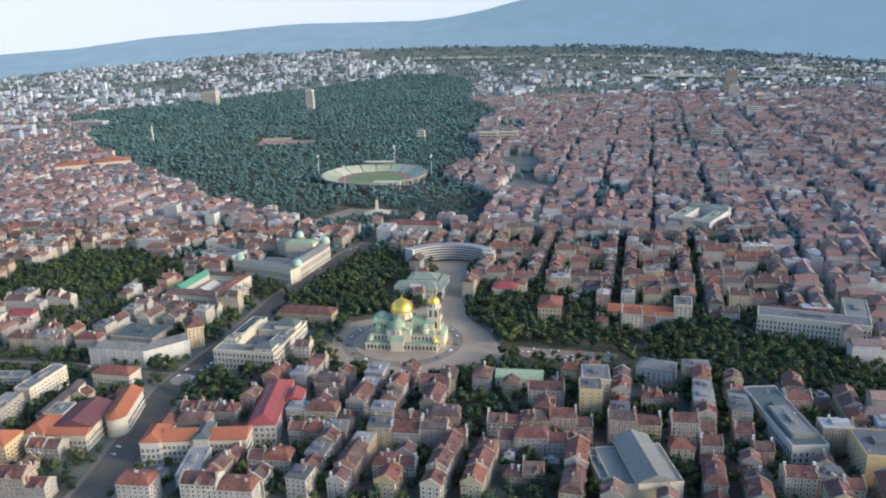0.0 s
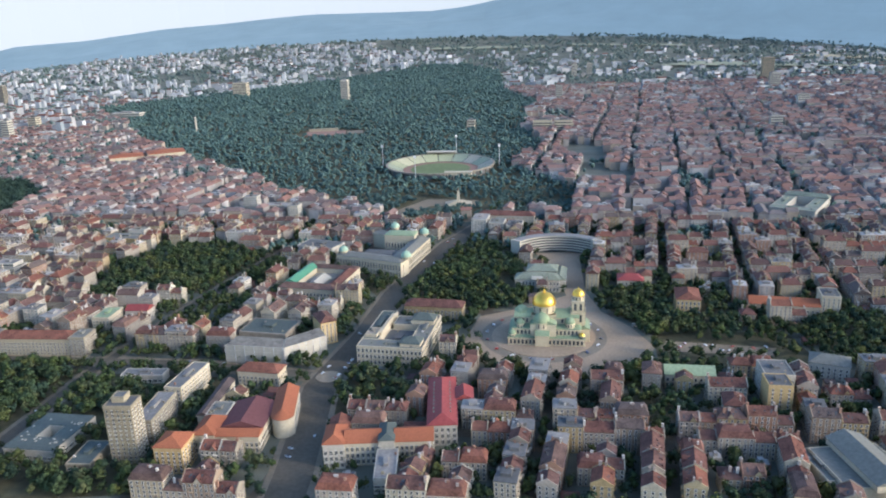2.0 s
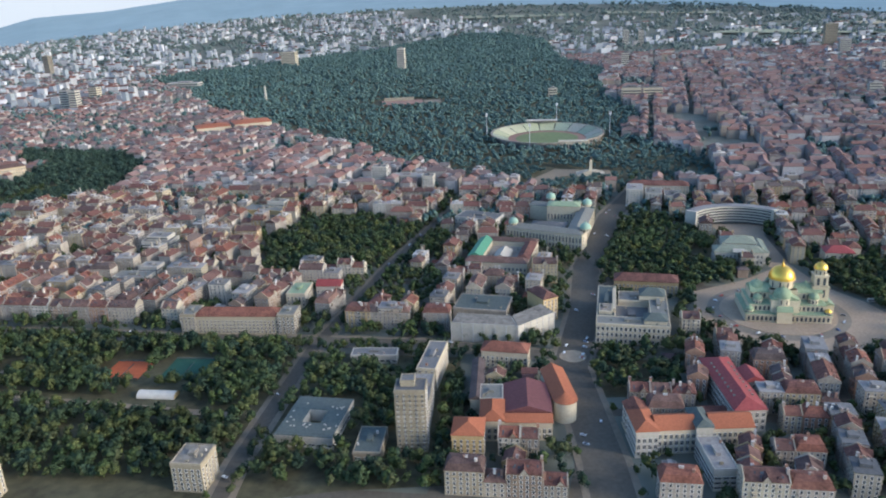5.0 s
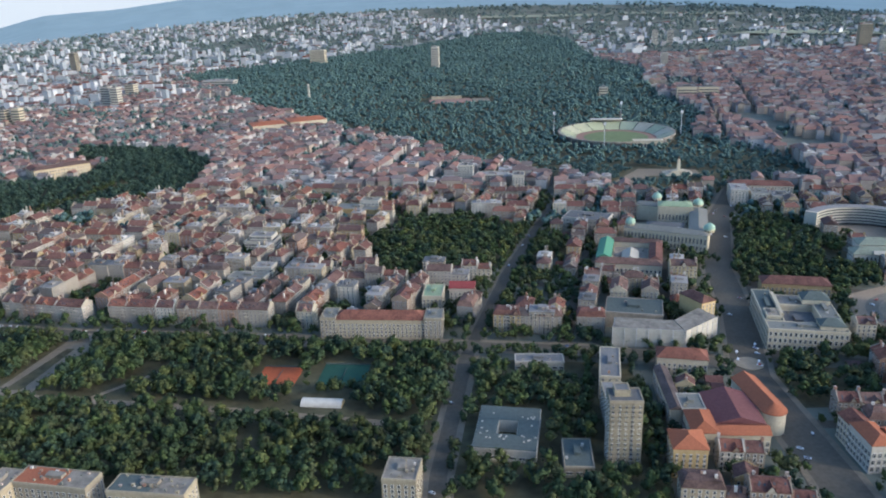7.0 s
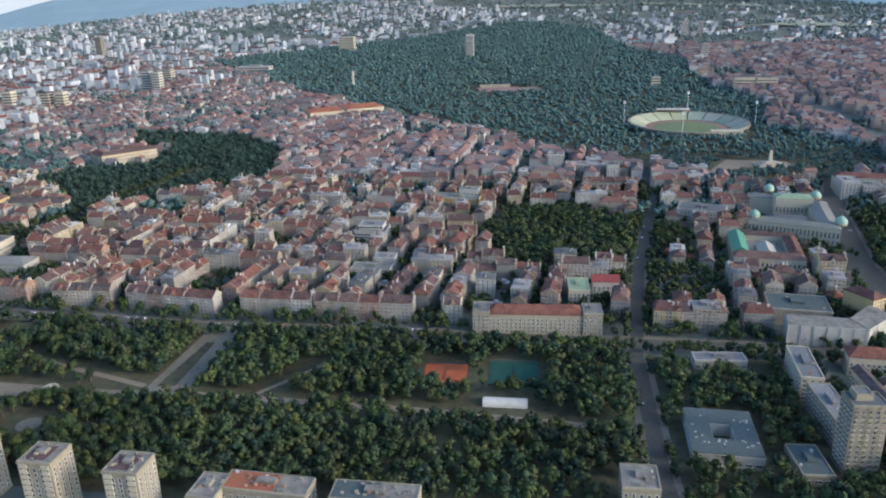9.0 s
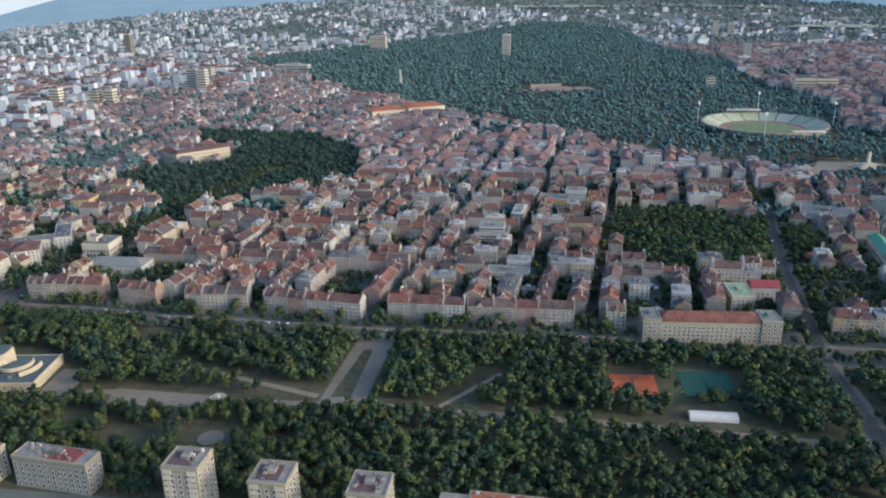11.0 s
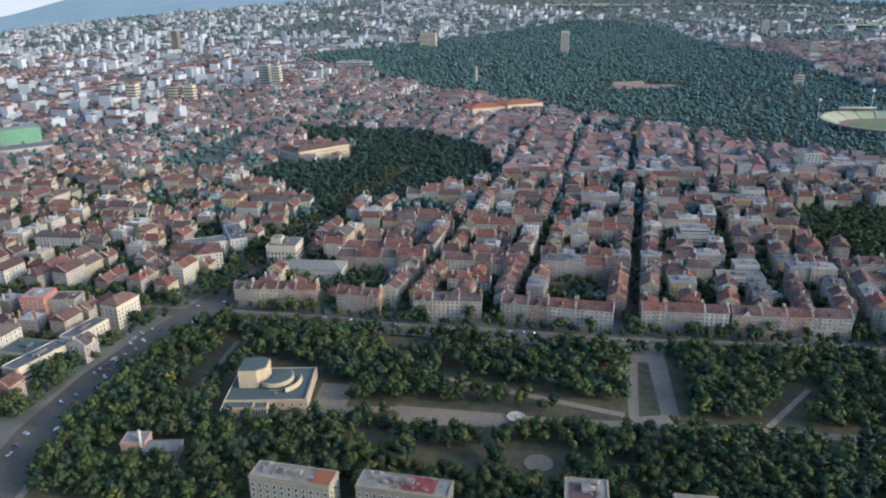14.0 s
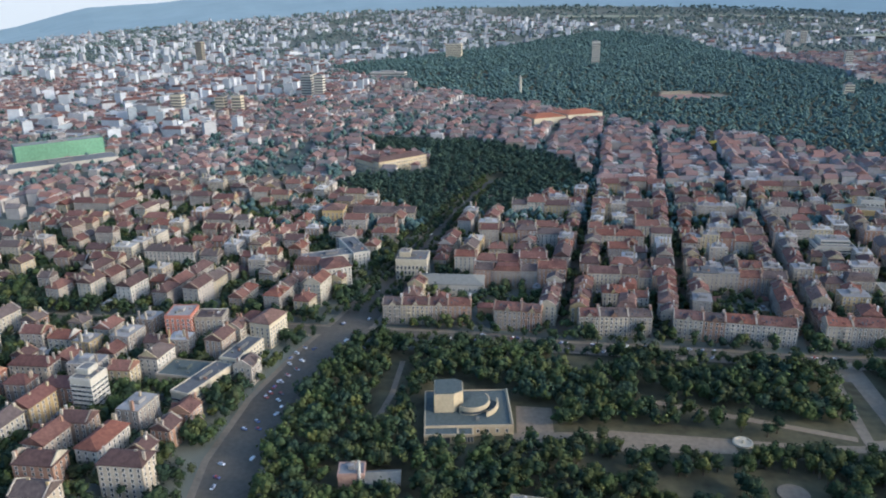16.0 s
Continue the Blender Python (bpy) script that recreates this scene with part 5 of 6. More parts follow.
structure("park_terrace", Mesh().add([(x, y, 0.26) for x, y in ((-555.4, 310.6), (-516.3, 309.6), (-516.6, 318.3), (-555.9, 322.9))], [(0, 1, 2, 3)]), SAND, "paved terrace along the park walk", "pavement")
t = thing("fountain", "small round stone fountain on the park walk", "fountain", pose(-513.4, 315.9, 0.26))
part("basin", Mesh().turn([(3.2, 0), (3.2, 0.6), (2.7, 0.6), (2.7, 0.25), (0, 0.25)], 24), CREAM, t)
part("column", Mesh().turn([(0.5, 0.2), (0.3, 1.6), (0.9, 1.8), (0, 1.9)], 12), CREAM, t)
structure("round_place", Mesh().turn([(4.6, 0.1), (4.6, 0.3), (0, 0.3)], 26, (-507.3, 289.7)), SAND, "round gravel place in the park", "pavement")
structure("theatre_forecourt", Mesh().add([(x, y, 0.2) for x, y in ((-586.5, 313.8), (-574.1, 313.5), (-573.1, 337.2), (-585.6, 338.5))], [(0, 1, 2, 3)]), SAND, "paved forecourt of the park theatre", "pavement")
structure("monument_terrace", Mesh().add([(x, y, 0.2) for x, y in ((-172.1, 643.7), (-157.3, 636.6), (-127.3, 682.1), (-84.7, 677.6), (-84, 702), (-131.8, 709.1))], [(0, 1, 2, 3, 4, 5)]), SAND, "broad sandy terrace before the monument", "pavement")
structure("car_park", Mesh().add([(x, y, 0.2) for x, y in ((8, 366), (62, 358), (66, 368), (14, 378))], [(0, 1, 2, 3)]), SAND, "dusty car park beside the square", "pavement")
GLADES += [[(-555.2, 305.6), (-516.1, 304.6), (-504, 310.1), (-504.3, 322.5), (-556, 325.3)], [(-588.6, 311.3), (-572.1, 311.3), (-571.3, 339.7), (-587.6, 340.9)], [(-516.9, 279.1), (-496.7, 279.8), (-497.5, 300.2), (-517.8, 299.5)], [(-547, 283.4), (-522, 281.7), (-522.7, 298.2), (-547.6, 297.3)]]
building("white_apartments", "stepped white modern apartment blocks", -59.5, 594.3, -10, [(-21.5, -4.7, 11.7, 18.9, 0, 12, "flat", WHITE, FLAT, 2.2, W1, "se", None), (-7.8, -7.1, 11.7, 16.5, 0, 10, "flat", WHITE, METAL, 2.2, W1, "se", None), (5.9, -9.4, 11.7, 16.5, 0, 9, "flat", WHITE, FLAT, 2.2, W1, "se", None), (-3.9, 14.1, 45, 10.6, 0, 10, "hip", CREAM, ROOF, 2.2, W1, "se", None)], "apartment building")
for name, q in (("field_patch", ((420, 2300), (900, 2150), (1050, 2230), (560, 2420))), ("field_patch", ((-300, 3150), (150, 3120), (180, 3230), (-280, 3260))), ("field_patch", ((900, 2600), (1500, 2450), (1560, 2560), (960, 2740))), ("field_patch", ((250, 3200), (700, 3120), (720, 3200), (270, 3290)))):
    structure(name, Mesh().add([(x, y, dip(x, y) + 6) for x, y in q], [(0, 1, 2, 3)]), FIELD, "pale dry field at the city's edge", "field")

# ---- the rows of houses ----
count = [0]
rnd = random.Random(11)
YARDS = []
# the closed front of apartment houses along the park road
FRONTS = [k for k in KINDS if k[2] == 5 and k[3] == "gable" and k[0] > 8]
for p0, p1 in (((-641, 409), (-597, 408)), ((-592, 404), (-568, 400)), ((-556, 397), (-520, 396)), ((-517, 395), (-468, 385.5)), ((-457, 388), (-421, 384.5)), ((-420, 384), (-368, 380)), ((-358, 379), (-346, 378)), ((-262, 373), (-246, 371)), ((-241, 371), (-226, 370)), ((-223, 370), (-211, 369))):
    row(p0, p1, rnd, count, FRONTS if p0[0] < -300 else None, 1.0)
for i in range(len(STA) - 1):
    for j in range(len(STB) - 1):
        a0, a1, b0, b1 = STA[i] + 3.2, STA[i + 1] - 3.2, STB[j] + 3.2, STB[j + 1] - 3.2
        row(grid(a0, b0), grid(a1, b0), rnd, count)
        row(grid(a1, b0 + 9), grid(a1, b1 - 9), rnd, count)
        row(grid(a1, b1), grid(a0, b1), rnd, count)
        row(grid(a0, b1 - 9), grid(a0, b0 + 9), rnd, count)
        if a1 - a0 > 36 and rnd.random() < 0.8:
            row(grid(a0 + 13, (b0 + b1) / 2 - 3), grid(a1 - 13, (b0 + b1) / 2 - 3), rnd, count)
        for u in (0.3, 0.7):
            if rnd.random() < 0.7:
                row(grid(a0 + (a1 - a0) * u - 4, b0 + 10), grid(a0 + (a1 - a0) * u - 4, b1 - 10), rnd, count)
        YARDS.append((a0, a1, b0, b1))
# the 300 houses next to the flight line stand singly; the rest are joined
PLACED.sort(key=lambda q: q[2] + 0.08 * q[1] + (0 if -700 < q[1] < 130 else 400))
for k, x, y, ang in PLACED[:300]:
    put(k, x, y, ang)
# ---- far houses and blocks, past counting ----
def far_house(ms, x, y, w, d, h, ang, roof, rnd, glass=False):
    c, s, g = math.cos(ang), math.sin(ang), dip(x, y)
    ms.box(-w / 2, -d / 2, g - 2, w / 2, d / 2, g + h, 0, ang, (x, y))
    if glass:
        q = windows(Mesh(), w, d, int((h - 0.3) / S), step=2.2)
        o = len(ms.v)
        ms.v += [(x + c * vx - s * vy, y + s * vx + c * vy, g + vz) for vx, vy, vz in q.v]
        ms.f += [tuple(o + i for i in f) for f in q.f]
        ms.m += [3 + m for m in q.m]
        if roof and rnd.random() < 0.7:
            for ex in (-w / 2, w / 2 - 0.36):
                top = h + min(d * 0.35, 2.9)
                e = [(ex + t, py, pz) for t in (0, 0.38) for py, pz in ((-d / 2 - 0.2, h), (d / 2 + 0.2, h), (d / 2 + 0.2, h + 0.6), (0, top + 0.45), (-d / 2 - 0.2, h + 0.6))]
                ms.add([(x + c * vx - s * vy, y + s * vx + c * vy, g + vz) for vx, vy, vz in e], [(4, 3, 2, 1, 0), (5, 6, 7, 8, 9), (4, 9, 8, 3), (3, 8, 7, 2)], 0)
        for _ in range(2):
            ux = rnd.choice((-1, 1)) * (w / 2 - 0.5)
            uy = rnd.uniform(-0.35, 0.2) * d
            ms.box(ux - 0.4, uy - 0.3, g + h - 0.3, ux + 0.4, uy + 0.3, g + h + 3.5, 0, ang, (x, y))
        ux, uy = rnd.uniform(-0.3, 0.3) * w, rnd.uniform(-0.2, 0.2) * d
        ms.box(ux - 0.45, uy - 0.3, g + h - 0.3, ux + 0.45, uy + 0.3, g + h + 3.2, 0, ang, (x, y))
    if roof:
        q = Mesh().gable(-w / 2, -d / 2, w / 2, d / 2, h, min(d * 0.35, 2.9), 0.4, 1, hip=rnd.choice((0, d * 0.4)))
        ms.add([(x + c * vx - s * vy, y + s * vx + c * vy, g + vz) for vx, vy, vz in q.v], q.f, 1)
    else:
        ms.box(-w / 6, -d / 4, g + h, w / 6, d / 4, g + h + 1.4, 2, ang, (x, y))
        ms.box(-w / 2 + 0.3, -d / 2 + 0.3, g + h, w / 2 - 0.3, d / 2 - 0.3, g + h + 0.05, 2, ang, (x, y))


FARROOF = mat("far_clay_tile", [(0.098, 0.047, 0.039), (0.112, 0.055, 0.045), (0.084, 0.050, 0.044), (0.132, 0.055, 0.039), (0.086, 0.066, 0.060), (0.135, 0.068, 0.053), (0.072, 0.044, 0.040)], grain=0.8, amount=0.45, per="island")
# distant roofs and walls: haze mixed into the colours, greyer than the near ones
HAZEROOF = mat("hazed_clay_tile", [(0.140, 0.086, 0.076), (0.158, 0.096, 0.083), (0.125, 0.092, 0.086), (0.168, 0.092, 0.074), (0.135, 0.114, 0.108), (0.178, 0.116, 0.100)], grain=0.8, amount=0.4, per="island")
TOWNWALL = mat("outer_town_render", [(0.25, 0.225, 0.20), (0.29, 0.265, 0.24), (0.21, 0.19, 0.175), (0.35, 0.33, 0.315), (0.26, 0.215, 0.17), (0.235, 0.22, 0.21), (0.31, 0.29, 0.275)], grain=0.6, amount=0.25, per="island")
FLATI = mat("far_roof_felt", [(0.18, 0.172, 0.165), (0.25, 0.236, 0.22), (0.33, 0.315, 0.29)], grain=0.5, amount=0.3, per="island")
rnd = random.Random(3)
town, blocks, inner = Mesh(), Mesh(), Mesh()
for k, x, y, ang in PLACED[300:]:
    far_house(inner, x, y, k[0], k[1], k[2] * S + 0.4, ang, k[3] != "flat", rnd, True)
for a0, a1, b0, b1 in YARDS:
    for _ in range(4):
        x, y = grid(rnd.uniform(a0 + 11, a1 - 11), rnd.uniform(b0 + 11, b1 - 11))
        if y > 238 - 0.055 * x and free((x, y), 3.5):
            far_house(inner, x, y, rnd.uniform(3.5, 7), rnd.uniform(3.5, 5), rnd.choice((2.2, 3.0, 4.5)), ANG_A, rnd.random() < 0.6, rnd)
            claim(x, y, 6, 5, ANG_A)
stuff("inner_houses", inner, [WALLI, FARROOF, FLATI, GLASS, FRAME], "closely built old town houses with tile roofs", "houses")
for i in range(-26, 32):
    for j in range(-9, 26):
        a0, b0 = i * 50 + rnd.uniform(-3, 3), 262 + j * 48 + rnd.uniform(-3, 3)
        dense = grid(a0, b0)[0] > -600
        base = rnd.choice((7.6, 9.4, 9.4, 11.2)) if dense else rnd.choice((4.2, 5.8, 7.6))
        plots = []
        for side in range(4):
            u = 0.0
            while u < 36:
                w = rnd.choice((7, 8, 9, 11, 13, 16)) if dense else rnd.choice((6, 7, 8, 10, 12))
                c, o = u + w / 2, rnd.uniform(3.6, 4.6)
                plots.append(((c, o, 0), (43 - o, c, 1), (43 - c, 41 - o, 0), (o, 41 - c, 1))[side] + (w,))
                u += w + (0.1 if dense and rnd.random() < 0.8 else rnd.uniform(1, 5))
        for _ in range(5 if dense else 3):
            plots.append((rnd.uniform(11, 32), rnd.uniform(11, 30), rnd.choice((0, 1)), rnd.choice((6, 8, 10, 12))))
        for da, db, turned, w in plots:
            a, b = a0 + da, b0 + db
            x, y = grid(a, b)
            if b < 262 and -551 < a < 531 or b < -70 and a < 0:
                continue
            if y > 1780 or x < -1150 - (y - 500) * 0.5 or x > 330 + (y - 400) * 0.6 or rnd.random() < (0.1 if dense else 0.25):
                continue
            if not free((x, y), 3) or noise.noise((x / 90, y / 120, 3)) > 0.38:
                continue
            h = max(3.0, base + rnd.choice((-1.8, 0, 0, 0, 1.8)))
            far_house(town, x, y, w, rnd.uniform(6.5, 8.5), h, (ANG_B + math.pi / 2 if turned else ANG_A) + rnd.gauss(0, 0.03), rnd.random() < 0.82, rnd)
for n in range(9500):
    y = 850 + 3150 * rnd.random() ** 1.1
    x = rnd.uniform(-0.66 * y - 500, 0.58 * y + 80)
    if inside((x, y), FOREST) or inside((x, y), WOOD) or noise.noise((x / 300, y / 300, 8)) < -0.22:
        continue
    if y < 1350 and x > -760 or y > (3700 if x < -0.16 * y else 3150) + 250 * noise.noise((x / 400, 3, 3)) or x > -0.06 * y and y > 1700 and rnd.random() < (0.35 if y < 2500 else 0.72):
        continue
    h = rnd.choice((4, 5, 6, 8, 9, 11, 11, 14) if x > -0.06 * y else (4, 5, 6, 8, 9, 11, 11, 14, 16, 22) if y > 1200 else (5, 7, 9, 11, 14, 20))
    w = rnd.uniform(7, 26) if h < 15 else rnd.uniform(7, 14)
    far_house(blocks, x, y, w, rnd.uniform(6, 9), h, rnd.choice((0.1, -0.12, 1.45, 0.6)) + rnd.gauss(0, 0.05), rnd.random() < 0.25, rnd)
stuff("distant_houses", town, [TOWNWALL, HAZEROOF, FLATI], "dense distant houses with red tile roofs", "houses")
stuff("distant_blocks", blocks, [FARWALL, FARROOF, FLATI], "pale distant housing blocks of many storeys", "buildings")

# ---- trees ----
BALL = [(Vector(v)).normalized() for v in ((0, 0, 1), (0.9, 0, 0.4), (0.28, 0.85, 0.4), (-0.72, 0.53, 0.4), (-0.72, -0.53, 0.4), (0.28, -0.85, 0.4), (0.72, 0.53, -0.4), (-0.28, 0.85, -0.4), (-0.9, 0, -0.4), (-0.28, -0.85, -0.4), (0.72, -0.53, -0.4), (0, 0, -1))]
BF = [(0, 1, 2), (0, 2, 3), (0, 3, 4), (0, 4, 5), (0, 5, 1), (1, 6, 2), (2, 7, 3), (3, 8, 4), (4, 9, 5), (5, 10, 1), (6, 7, 2), (7, 8, 3), (8, 9, 4), (9, 10, 5), (10, 6, 1), (11, 7, 6), (11, 8, 7), (11, 9, 8), (11, 10, 9), (11, 6, 10)]


def clump(ms, c, r, rnd, flat=0.8):
    ms.add([(c[0] + v.x * r * rnd.uniform(0.55, 1.25), c[1] + v.y * r * rnd.uniform(0.55, 1.25), c[2] + v.z * r * flat * rnd.uniform(0.55, 1.25)) for v in BALL], BF)


OCT = [(0, 1, 4), (1, 2, 4), (2, 3, 4), (3, 0, 4), (1, 0, 5), (2, 1, 5), (3, 2, 5), (0, 3, 5)]


def tuft(ms, c, r, rnd):
    """A cheap eight-sided clump for far crowns."""
    a = rnd.uniform(0, 1.5)
    vs = [(c[0] + math.cos(a + k * 1.571) * r * rnd.uniform(0.8, 1.3), c[1] + math.sin(a + k * 1.571) * r * rnd.uniform(0.8, 1.3), c[2] + rnd.uniform(-0.2, 0.2) * r) for k in range(4)]
    ms.add(vs + [(c[0] + rnd.uniform(-0.2, 0.2), c[1] + rnd.uniform(-0.2, 0.2), c[2] + r * rnd.uniform(0.8, 1.15)), (c[0], c[1], c[2] - r)], OCT)


def crown(rnd, r, h, n):
    """Leaf sprays scattered over the lobes of an uneven crown, round a dark core."""
    ms = Mesh()
    lobes = [(Vector((rnd.uniform(-0.5, 0.5) * r, rnd.uniform(-0.5, 0.5) * r, h * rnd.uniform(0.42, 0.8))), r * rnd.uniform(0.42, 0.66)) for _ in range(6 if n > 120 else 4)] + [(Vector((0, 0, h * 0.8)), r * 0.5)]
    for c, q in lobes:
        (clump if n > 120 else tuft)(ms, c, q * 0.86, rnd)
    for k in range(n):
        c, q = lobes[k % len(lobes)]
        v = Vector((rnd.gauss(0, 1), rnd.gauss(0, 1), rnd.gauss(0.3, 0.9))).normalized()
        p, size = c + v * q * rnd.uniform(0.85, 1.22), r * (rnd.uniform(0.10, 0.19) if n > 120 else rnd.uniform(0.15, 0.26))
        u = v.cross(Vector((rnd.gauss(0, 1), rnd.gauss(0, 1), rnd.gauss(0, 1)))).normalized()
        w = (v.cross(u) + v * rnd.uniform(-0.7, 0.7)).normalized()
        ms.add([p + u * size, p + w * size * 0.8 + v * size * 0.3, p - u * size * rnd.uniform(0.6, 1.1), p - w * size * rnd.uniform(0.5, 1.0)], [(0, 1, 2), (0, 2, 3)])
    return ms


def tree(rnd, r, h):
    t = thing("tree", "leafy green deciduous tree with an uneven rounded crown", "tree", group="park trees")
    tr = Mesh().turn([(0.36, 0), (0.26, h * 0.2), (0.2, h * 0.45), (0.05, h * 0.75)], 7)
    for k in range(4):
        a, z = k * 1.7 + rnd.random(), h * (0.3 + 0.05 * k)
        tip = (math.cos(a) * r * 0.55, math.sin(a) * r * 0.55, z + h * 0.28)
        tr.add([(0.1, 0, z), (-0.05, 0.09, z), (-0.05, -0.09, z), tip], [(0, 1, 3), (1, 2, 3), (2, 0, 3)])
    part("trunk", tr, BARK, t)
    part("crown", crown(rnd, r, h, 190), LEAFOB, t)
    return t


rnd = random.Random(21)
TREES = [tree(rnd, r, h) for r, h in ((2.5, 5.8), (3.1, 6.4), (2.7, 7.2), (2.1, 5.0), (3.4, 6.8), (2.3, 6.4), (1.7, 7.0))]
for t in TREES:
    for o in t.children:
        if o.name.startswith("crown"):
            o.data.polygons.foreach_set("use_smooth", [True] * len(o.data.polygons))
CROWNS = [next(o for o in t.children if o.name.startswith("crown")).data for t in TREES]
CROWNV = []
for r, h in ((2.5, 5.8), (3.1, 6.4), (2.7, 6.8), (2.1, 5.0), (3.4, 6.8), (2.6, 6.0), (1.8, 6.6)):
    q = crown(rnd, r, h, 48)
    CROWNV.append((np.array(q.v), np.array(q.f)))
CROWNL = []
for r, h in ((2.2, 5.2), (2.8, 6.0), (2.5, 6.6), (1.9, 4.6), (3.0, 6.2)):
    q = crown(rnd, r, h, 20)
    CROWNL.append((np.array(q.v), np.array(q.f)))
NTREE = [0]
USEDT = set()


def plant(x, y, rnd, s=1.0):
    k = rnd.randrange(len(TREES))
    m = Matrix.Translation((x, y, 0)) @ Matrix.Rotation(rnd.uniform(0, 6.28), 4, "Z")
    if k not in USEDT:
        USEDT.add(k)
        TREES[k].matrix_basis = m
    else:
        copy_thing(TREES[k], m)
    NTREE[0] += 1


class Woods:
    """Crowns joined in one mesh."""

    def __init__(self):
        self.v, self.f, self.n = [], [], 0

    def add(self, co, fa, x, y, z, s, a):
        c, q = math.cos(a) * s, math.sin(a) * s
        self.v.append(np.stack([x + c * co[:, 0] - q * co[:, 1], y + q * co[:, 0] + c * co[:, 1], z + s * co[:, 2]], 1))
        self.f.append(fa + self.n)
        self.n += len(co)

    def ob(self, name, label, m=None):
        me = bpy.data.meshes.new(name)
        v, f = np.concatenate(self.v), np.concatenate(self.f)
        me.vertices.add(len(v)), me.loops.add(len(f) * 3), me.polygons.add(len(f))
        me.vertices.foreach_set("co", v.ravel()), me.loops.foreach_set("vertex_index", f.ravel())
        me.polygons.foreach_set("loop_start", np.arange(len(f)) * 3)
        me.polygons.foreach_set("loop_total", np.full(len(f), 3))
        me.polygons.foreach_set("use_smooth", np.full(len(f), True))
        me.materials.append(m or LEAF)
        me.update(calc_edges=True)
        return tagged(new(name, me), label, "trees", kind="stuff")


def simple(rnd, n, lob):
    ms = Mesh()
    for _ in range(lob):
        (clump if n else tuft)(ms, (rnd.uniform(-0.6, 0.6), rnd.uniform(-0.6, 0.6), rnd.uniform(0.4, 1.4)), rnd.uniform(0.45, 0.8), rnd)
    return np.array(ms.v), np.array(ms.f)


FARC = [simple(rnd, 0, 3) for _ in range(5)]
CROWNF = [(co * np.array((0.36, 0.36, 0.3)) - np.array((0, 0, 0.5)), fa) for co, fa in CROWNV]
PATHS = PATHS0


def park_free(x, y):
    return not any(near_line((x, y), l, 5) for l in PATHS) and not any(inside((x, y), q) for q in GLADES) and free((x, y), 2.0) is not None and not any(abs((x - bx) * c + (y - by) * s) < w + 3 and abs(-(x - bx) * s + (y - by) * c) < d + 3 for bx, by, w, d, c, s in BUILT) and not near_line((x, y), SIDE, 6) and not near_line((x, y), AVENUE, 10) and not near_line((x, y), PARKROAD, 7)

# ---- planting ----
rnd = random.Random(8)
SQUARE_TREES = [(-77 + rnd.uniform(0, 40), 325 + rnd.uniform(0, 18)) for _ in range(26)] + [(-94 + rnd.uniform(0, 14), 362 + rnd.uniform(0, 40)) for _ in range(12)] + [(-26 + rnd.uniform(0, 50), 335 + rnd.uniform(-7, 12)) for _ in range(22)]
park_woods = Woods()
for poly, step in ((PARK, 3.5), (CAMPUS, 4.2), (OPEN, 5.4), (YARD_GREEN, 5.0), (GARDEN, 3.8), (CATH_PARK, 4.0), (GARDEN_EAST, 4.0), (GARDEN_SOUTH, 4.2), (GROVE, 4.6), (YARD_TREES, 4.6), (BOULEVARD_GARDEN, 5.2)):
    x0, x1 = min(p[0] for p in poly), max(p[0] for p in poly)
    y0, y1 = min(p[1] for p in poly), max(p[1] for p in poly)
    for i in range(int((x1 - x0) / step) + 1):
        for j in range(int((y1 - y0) / step) + 1):
            x, y = x0 + i * step + rnd.uniform(-2.6, 2.6), y0 + j * step + rnd.uniform(-2.6, 2.6)
            if not inside((x, y), poly) or y < 230 - 0.055 * x or not park_free(x, y) or rnd.random() < 0.06:
                continue
            if noise.noise((x / 26, y / 20, 5)) > 0.44:
                continue
            if NTREE[0] < 300 and -570 < x < -205 and 258 < y < 325:
                plant(x, y, rnd)
            else:
                co, fa = rnd.choice(CROWNV)
                park_woods.add(co, fa, x, y, 0, rnd.uniform(0.85, 1.25), rnd.uniform(0, 6.28))
for a0, a1, b0, b1 in YARDS:
    for _ in range(int((a1 - a0) * (b1 - b0) / (15 if a0 > -330 else 8))):
        x, y = grid(rnd.uniform(a0 - 3, a1 + 3), rnd.uniform(b0 - 3, b1 + 3))
        if y > 230 - 0.055 * x and free((x, y), 1.6):
            co, fa = rnd.choice(CROWNV if y < 400 else CROWNL)
            park_woods.add(co, fa, x, y, -0.4, rnd.uniform(0.8, 1.3), rnd.uniform(0, 6.28))
